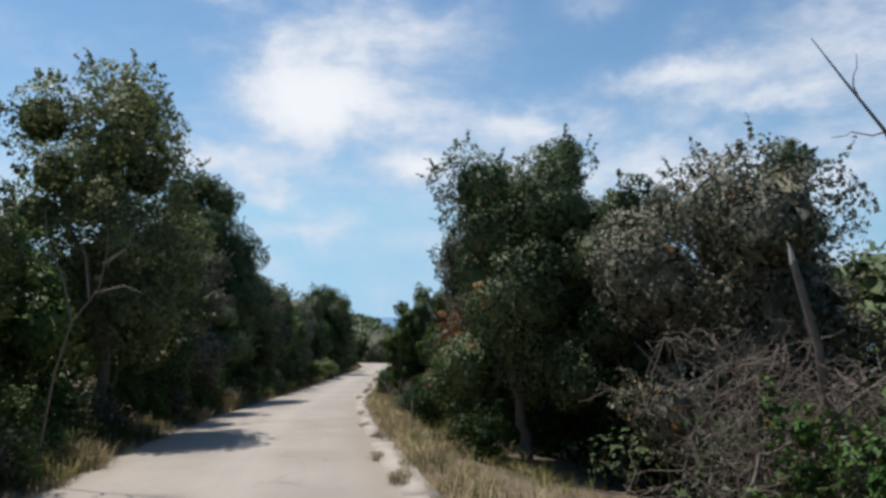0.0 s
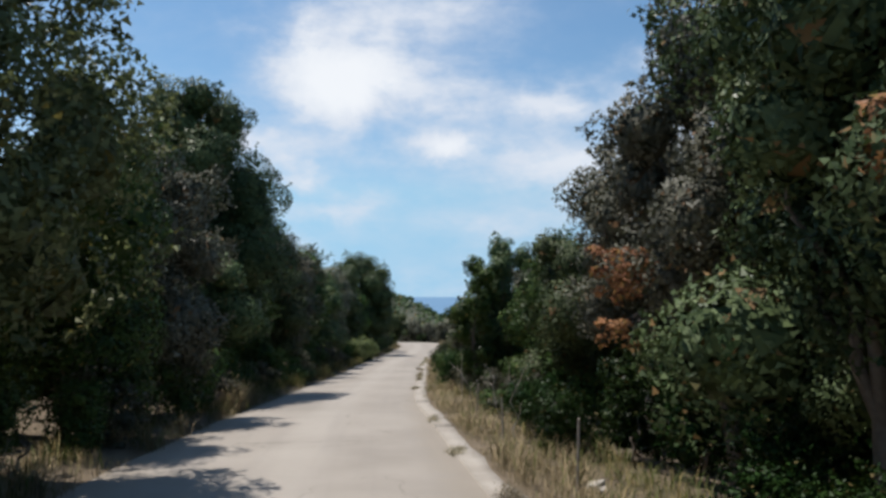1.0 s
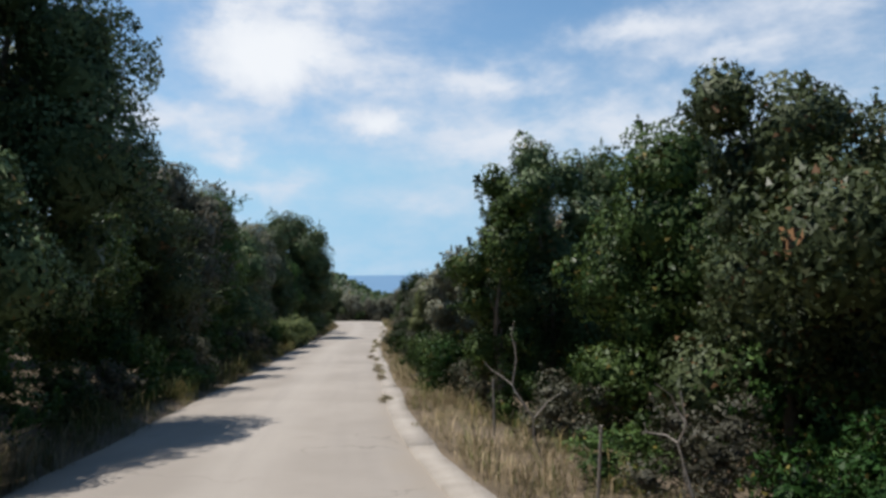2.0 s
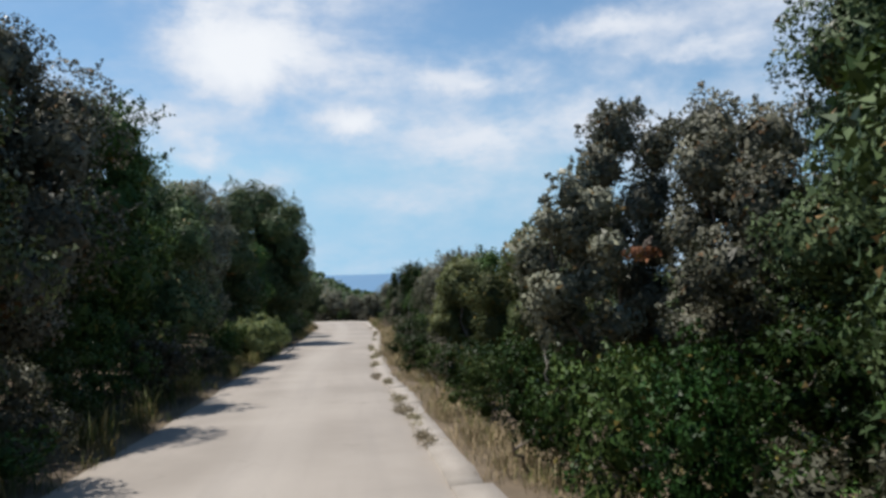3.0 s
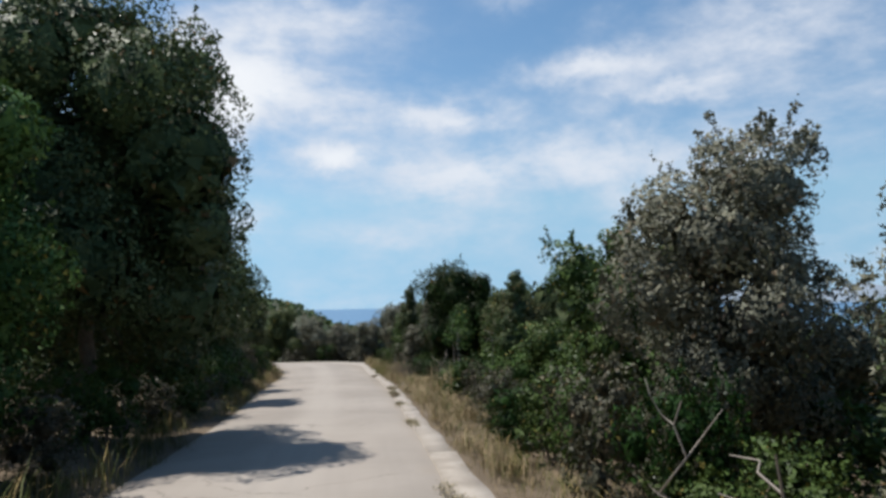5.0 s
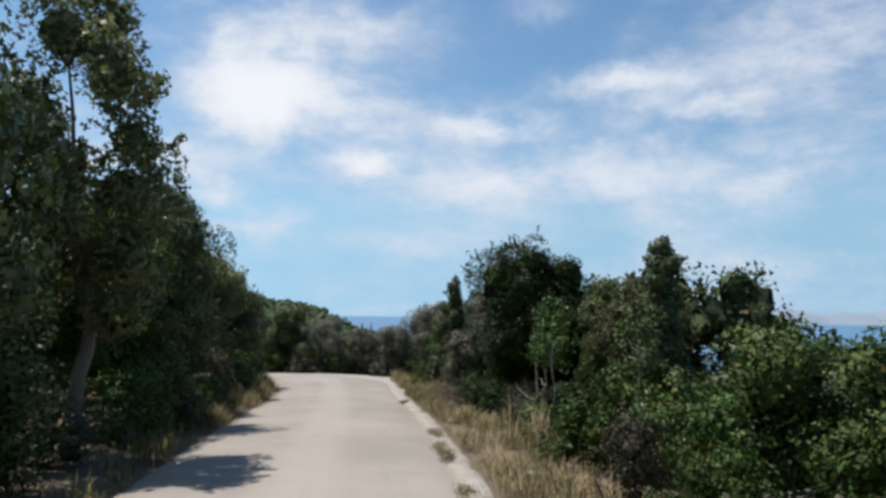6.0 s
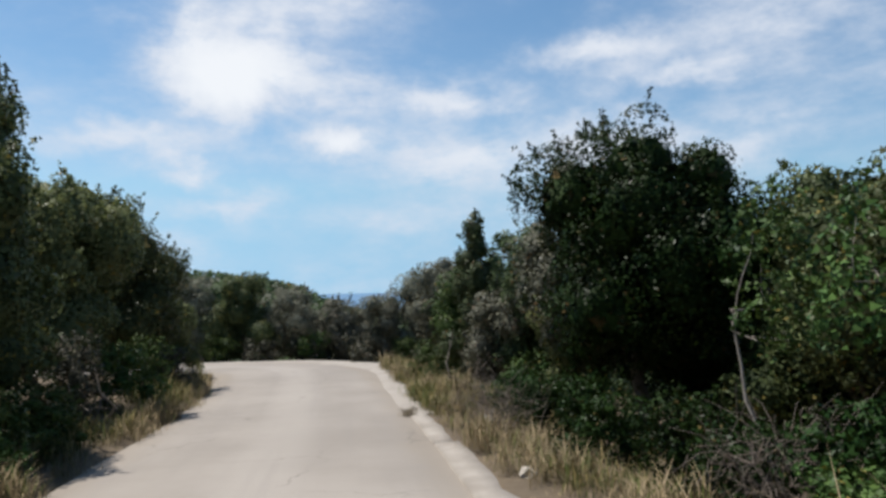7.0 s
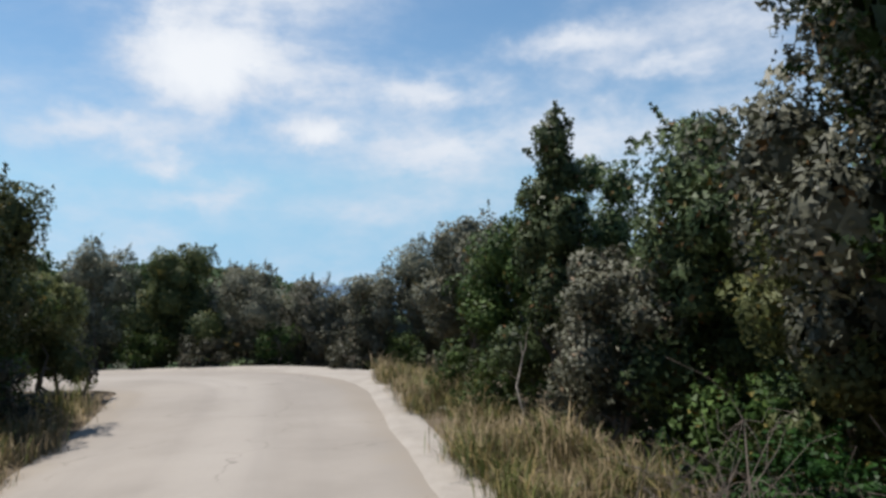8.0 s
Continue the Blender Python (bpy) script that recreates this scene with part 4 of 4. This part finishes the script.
# ---- dead wood ----
def dead_shrub(label, x, y, seeds, spread, reach, lean, seed, fine=14, girth=1.0):
    """A bare tangle: arching branches, each bearing twigs."""
    rng = np.random.default_rng(seed)
    z = float(land(x, y)[0])
    root = tagged(new("dead_shrub"), label, "dead shrub")
    root.matrix_basis = pose(x, y, z)
    twigs = []
    for i in range(seeds):
        foot = np.array([rng.normal(0, spread), rng.normal(0, spread), -0.1])
        end = foot + unit(rng.normal(0, 1, (1, 3)) * [0.8, 0.5, 0.35] + lean)[0] * reach * rng.uniform(0.6, 1.1)
        line = bent(rng, foot, end, 0.16, 8)
        line[:, 2] += 0.35 * np.sin(np.linspace(0, math.pi, 8))
        line[:, 2] = np.maximum(line[:, 2], -0.1)
        g = rng.uniform(0.009, 0.022) * girth
        thing("branch", smooth(mesh_of("branch", *tube(line, np.linspace(g, 0.006 * girth, 8), 5))), DEADWOOD, parent=root)
        for k in range(fine):
            a = line[rng.integers(3, 8)]
            b = a + unit(rng.normal(0, 1, (1, 3)) + (0, 0, 0.1))[0] * rng.uniform(0.15, 0.65)
            twigs.append(tube(bent(rng, a, b, 0.05, 4), np.linspace(0.008, 0.004, 4) * girth, 3))
    tagged(thing("brushwood", mesh_of("brushwood", *join(twigs)), DEADWOOD, parent=root), kind="stuff")
    return root


for i, (x, y, count, reach) in enumerate(((3.7, 8.3, 13, 2.5), (4.1, 7.7, 14, 2.7), (4.9, 8.2, 17, 3.0), (4.9, 9.2, 14, 2.9), (5.3, 7.2, 14, 3.0))):
    dead_shrub("tangled grey-brown dead shrub with bare arching branches", x, y, count, 0.5, reach, (-0.1, 0.0, 1.7), 21 + i, 28, 0.8)

for i, y in enumerate((81.6, 82.7, 83.6)):
    dead_shrub("low tangle of reddish dry twigs in the verge grass", float(edge_x(y, 1)) + 1.05, y, 6, 0.18, 0.75, (-0.1, -0.2, 1.0), 51 + i, 16, 0.4)
dead_shrub("small reddish-brown dry bush in the verge", float(edge_x(76.5, 1)) + 1.9, 76.5, 9, 0.14, 0.85, (0.0, -0.1, 1.6), 57, 22, 0.5)
rng = np.random.default_rng(30)
bare = tagged(new("dead_shrub"), "few pale bare dead branches against the dark hedge", "dead shrub")
bare.matrix_basis = pose(-5.35, 10.2, float(land(-5.35, 10.2)[0]))
for line in (((-0.3, 0, -0.1), (0.0, -0.1, 1.6), (0.25, -0.2, 2.3), (0.65, -0.3, 2.75), (0.75, -0.3, 3.3), (0.7, -0.3, 3.9)), ((0.25, -0.2, 2.3), (0.1, -0.2, 2.9), (-0.15, -0.2, 3.4), (-0.2, -0.2, 3.9)),
             ((0.5, -0.25, 2.6), (0.45, -0.3, 3.2), (0.3, -0.3, 3.6)), ((0.7, -0.3, 3.1), (1.0, -0.3, 3.3), (1.15, -0.3, 3.7)), ((0.6, -0.3, 2.7), (1.0, -0.3, 2.8), (1.25, -0.3, 2.7))):
    thing("branch", smooth(mesh_of("branch", *tube(np.array(line), np.linspace(0.018, 0.005, len(line)), 6))), DEADWOOD, parent=bare)


rng = np.random.default_rng(31)
snag = tagged(new("broken_tree"), "snapped pale brown dead trunk with a splintered top", "dead tree")
sx_, sy_ = 4.1, 7.3
snag.matrix_basis = pose(sx_, sy_, float(land(sx_, sy_)[0]))
up_ = 2.15 - float(land(sx_, sy_)[0])
thing("trunk", smooth(mesh_of("trunk", *tube(bent(rng, (0.35, 0, -0.2), (-0.55, 0, up_), 0.04, 9), np.linspace(0.06, 0.035, 9), 8))), DEADWOOD, parent=snag)
thing("splinter", mesh_of("splinter", *tube([(-0.55, 0, up_ - 0.03), (-0.57, 0, up_ + 0.1), (-0.6, 0.01, up_ + 0.2)], [0.033, 0.022, 0.004], 6)), STONE, "pale fresh splintered wood", parent=snag)
for a, b in (((-0.25, 0, 1.4), (-0.9, 0.1, 1.3)), ((-0.9, 0.1, 1.3), (-1.2, 0.0, 0.6)), ((-0.3, 0, 1.6), (0.5, 0.2, 2.1)), ((-0.15, 0, 0.8), (0.5, -0.1, 1.7))):
    thing("branch", smooth(mesh_of("branch", *tube(bent(rng, a, b, 0.05, 6), np.linspace(0.025, 0.01, 6), 6))), DEADWOOD, parent=snag)
bare = tagged(new("bare_tree"), "leafless dead sapling with a few thin twigs", "dead tree")
bx, by = 6.4, 9.0
bare.matrix_basis = pose(bx, by, float(land(bx, by)[0]))
bz = -float(land(bx, by)[0])
thing("trunk", smooth(mesh_of("trunk", *tube(np.array([(0, 0, -0.2), (-0.3, -0.2, bz + 2.2), (-1.1, -0.5, bz + 3.8), (-1.55, -0.5, bz + 4.4), (-1.95, -0.5, bz + 4.95)]), [0.05, 0.035, 0.022, 0.014, 0.005], 6))), DEADWOOD, parent=bare)
for a, b in (((-1.1, -0.5, 3.8), (-1.7, -0.4, 3.75)), ((-1.4, -0.5, 4.2), (-1.35, -0.4, 4.8)), ((-0.8, -0.4, 3.2), (-0.2, -0.5, 3.9))):
    thing("branch", smooth(mesh_of("branch", *tube(bent(rng, (a[0], a[1], a[2] + bz), (b[0], b[1], b[2] + bz), 0.04, 5), np.linspace(0.012, 0.004, 5), 5))), DEADWOOD, parent=bare)


# ---- withered boughs in the oaks ----
def withered(y, dx, z, size, clumps, seed, label):
    """A hanging bough of dead rust-brown leaves."""
    rng = np.random.default_rng(seed)
    x = path_x(y) + dx
    root = tagged(new("withered_bough"), label, "branch")
    root.matrix_basis = pose(x, y, z)
    c = rng.normal(0, size * 0.5, (clumps, 3)) * [1, 0.7, 0.7]
    v, f, swell = puffs(rng, c, unit(c), np.full(clumps, 0.15), 46, 0.075)
    thing("foliage", swollen(mesh_of("foliage", v, f), swell), RUST, parent=root)
    for k in range(4):
        thing("twig", smooth(mesh_of("twig", *tube(bent(rng, (size * 1.4, 0.2, 0.3), c[k], 0.06, 5), np.linspace(0.016, 0.005, 5), 5))), DEADWOOD, parent=root)
    return root


withered(19.8, 3.85, 1.25, 0.55, 26, 41, "withered oak bough with rust-brown dead leaves")
withered(20.0, 3.75, 0.35, 0.3, 6, 42, "small hanging bough of dead brown leaves")
withered(13.7, 3.5, 1.95, 0.3, 4, 43, "withered oak bough with rust-brown dead leaves")
withered(40.0, 4.9, -0.3, 0.22, 4, 44, "small tuft of withered orange leaves in the oak")


# ---- stakes, stones, weeds ----
def stake(y, dx, h, tilt):
    x = path_x(y) + dx
    bm = bmesh.new()
    bmesh.ops.create_cone(bm, cap_ends=True, segments=7, radius1=0.017, radius2=0.014, depth=h + 0.3, matrix=Matrix.Translation((0, 0, h / 2 - 0.15)))
    for v in bm.verts:
        v.co.x += 0.012 * math.sin(v.co.z * 5 + y)
    me = bpy.data.meshes.new("post")
    bm.to_mesh(me)
    bm.free()
    ob = thing("fence_post", me, PALE_BARK, "thin weathered wooden stake in the dry grass", "post", "stakes along the verge")
    ob.matrix_basis = pose(x, y, float(land(x, y)[0]), tilt, tilt * 0.6, 0)


for y, dx, h, tilt in ((17.0, 2.35, 0.85, 2), (21.0, 2.2, 0.8, -3), (25.2, 2.3, 0.8, 4), (29.3, 2.4, 0.8, -2)):
    stake(y, dx, h, tilt)


def rock(y, dx, size, seed):
    rng = np.random.default_rng(seed)
    x = path_x(y) + dx
    bm = bmesh.new()
    bmesh.ops.create_icosphere(bm, subdivisions=2, radius=size)
    for v in bm.verts:
        v.co *= 0.75 + 0.5 * noise.noise(v.co * (1.6 / size) + Vector((seed * 3.1, 0, 0)))
        v.co.z *= 0.7
    me = bpy.data.meshes.new("rock")
    bm.to_mesh(me)
    bm.free()
    ob = thing("rock", me, STONE, "pale rough limestone rock on the verge", "rock", "rocks on the verge")
    ob.matrix_basis = pose(x, y, float(land(x, y)[0]) + size * 0.3, 0, 0, seed * 50)


for i, (y, dx, size) in enumerate(((17.4, 2.7, 0.16), (22.8, 2.05, 0.12), (47.5, 2.3, 0.12), (58.5, 2.3, 0.11), (79.2, 1.9, 0.13), (83.6, 2.2, 0.16), (84.3, 2.35, 0.12), (85.6, 2.0, 0.15), (90.8, 1.5, 0.14), (97.6, 0.6, 0.16),
                                   (72.2, 2.2, 0.12), (12.0, -4.1, 0.16))):
    rock(y, dx, size, i)


def weed(x, y, h, seed, label):
    """A flat ragged mat of small weeds, stretched along the joint."""
    rng = np.random.default_rng(seed)
    count = int(1500 * h / 0.3)
    mid = np.stack([rng.normal(0, 0.05, 6), rng.normal(0, 0.32, 6), np.zeros(6)], 1)
    pos = mid[rng.integers(0, 6, count)] + rng.normal(0, 1, (count, 3)) * [0.05, 0.11, 0] + [0, 0, 0.012]
    pos[:, 2] += 0.22 * h * rng.random(count) ** 2 - 0.023 * pos[:, 1]
    face = unit(rng.normal(0, 0.5, (count, 3)) + [0, 0, 1])
    way_ = unit(np.cross(face, rng.normal(0, 1, (count, 3))))
    ln = rng.uniform(0.012, 0.05, count)
    ob = thing("weed_tuft", mesh_of("weed_tuft", *blade_leaves(pos, way_, ln, ln * 0.35, face)), WEED, label, "weed", "weeds in the kerb joint")
    ob.matrix_basis = pose(x, y, float(road_z(y)), 0, 0, 2)


for i, (y, off, h) in enumerate(((10.4, 0.0, 0.35), (11.2, 0.2, 0.3), (13.5, 0.0, 0.25), (16.2, 0.1, 0.3), (20.0, 0.0, 0.2), (24.0, 0.05, 0.2), (33.5, 0.0, 0.25), (38.4, 0.0, 0.3), (40.2, 0.0, 0.25), (41.2, -0.05, 0.3),
                                 (42.6, 0.0, 0.3), (46.0, 0.05, 0.35), (47.4, -0.05, 0.25), (51.0, 0.0, 0.32), (53.4, 0.0, 0.35), (54.4, 0.15, 0.5), (54.9, 0.25, 0.5), (57.6, 0.0, 0.3), (59.0, -0.05, 0.3),
                                 (66.4, 0.0, 0.25), (70.6, 0.0, 0.25), (73.2, 0.0, 0.3), (74.6, 0.0, 0.35), (76.6, 0.1, 0.35), (84.5, 0.0, 0.2))):
    weed(float(edge_x(y, 1)) + off, y, h, 60 + i, "flat mat of dull dry weeds growing through the kerb joint")


def bare_stem(y, off, h, seed):
    """A thin pale stem, forked and leafless."""
    rng = np.random.default_rng(seed)
    x = float(edge_x(y, 1)) + off
    root = tagged(new("bare_sapling"), "thin pale leafless stem in the shaded undergrowth", "dead tree", "bare stems under the hedge")
    root.matrix_basis = pose(x, y, float(land(x, y)[0]))
    top = np.array([rng.normal(0, 0.2), rng.normal(0, 0.2), h])
    line = bent(rng, (0, 0, -0.15), top, 0.07, 8)
    trunk = thing("trunk", smooth(mesh_of("trunk", *tube(line, np.linspace(0.017, 0.006, 8), 5))), PALE_BARK, parent=root)
    for k in (3, 5, 6):
        end = line[k] + unit(rng.normal(0, 1, (1, 3)) * [1, 1, 0.3] + (0, 0, 0.9))[0] * rng.uniform(0.25, 0.5)
        thing("twig", smooth(mesh_of("twig", *tube(bent(rng, line[k], end, 0.03, 4), np.linspace(0.008, 0.003, 4), 4))), PALE_BARK, parent=trunk)


for i, (y, off, h) in enumerate(((21.6, 1.25, 1.3), (24.2, 1.3, 1.2), (27.4, 1.4, 1.4), (36.6, 1.3, 1.2), (44.8, 1.25, 1.1), (50.2, 1.3, 1.2), (54.2, 1.2, 1.0), (55.6, 1.15, 1.1), (57.4, 1.2, 1.2), (73.6, 1.5, 1.4),
                                 (87.6, 1.2, 1.2))):
    bare_stem(y, off, h, 120 + i)

# ---- concrete gutter ----
gutter = tagged(new("kerb"), "cracked pale concrete gutter slabs along the lane", "kerb", kind="structure")
rng = np.random.default_rng(77)
y = 1.0
while y < 84.5:
    long_ = min(rng.uniform(2.0, 7.5), 85.2 - y)
    wide = 0.43 + rng.normal(0, 0.03)
    lift = rng.uniform(0.01, 0.026)
    rows_ = []
    for yy in np.linspace(y, y + long_ - rng.uniform(0.006, 0.02), 9):
        x0 = float(edge_x(yy, 1)) - 0.045 + rng.normal(0, 0.008)
        x1, z0 = x0 + wide + rng.normal(0, 0.025), float(road_z(yy)) + rng.normal(0, 0.0006)
        rows_.append([(x0, yy, z0 - 0.12), (x0 + 0.01, yy, z0 + lift - 0.008), (x1 - 0.07, yy, z0 + lift + 0.004), (x1, yy, z0 - 0.12)])
    v = np.array(rows_).reshape(-1, 3)
    f = [[r * 4 + c, r * 4 + c + 1, r * 4 + c + 5, r * 4 + c + 4] for r in range(8) for c in range(3)] + [[3, 2, 1, 0], [32, 33, 34, 35]]
    thing("slab", mesh_of("slab", v, f), CONCRETE, parent=gutter)
    y += long_
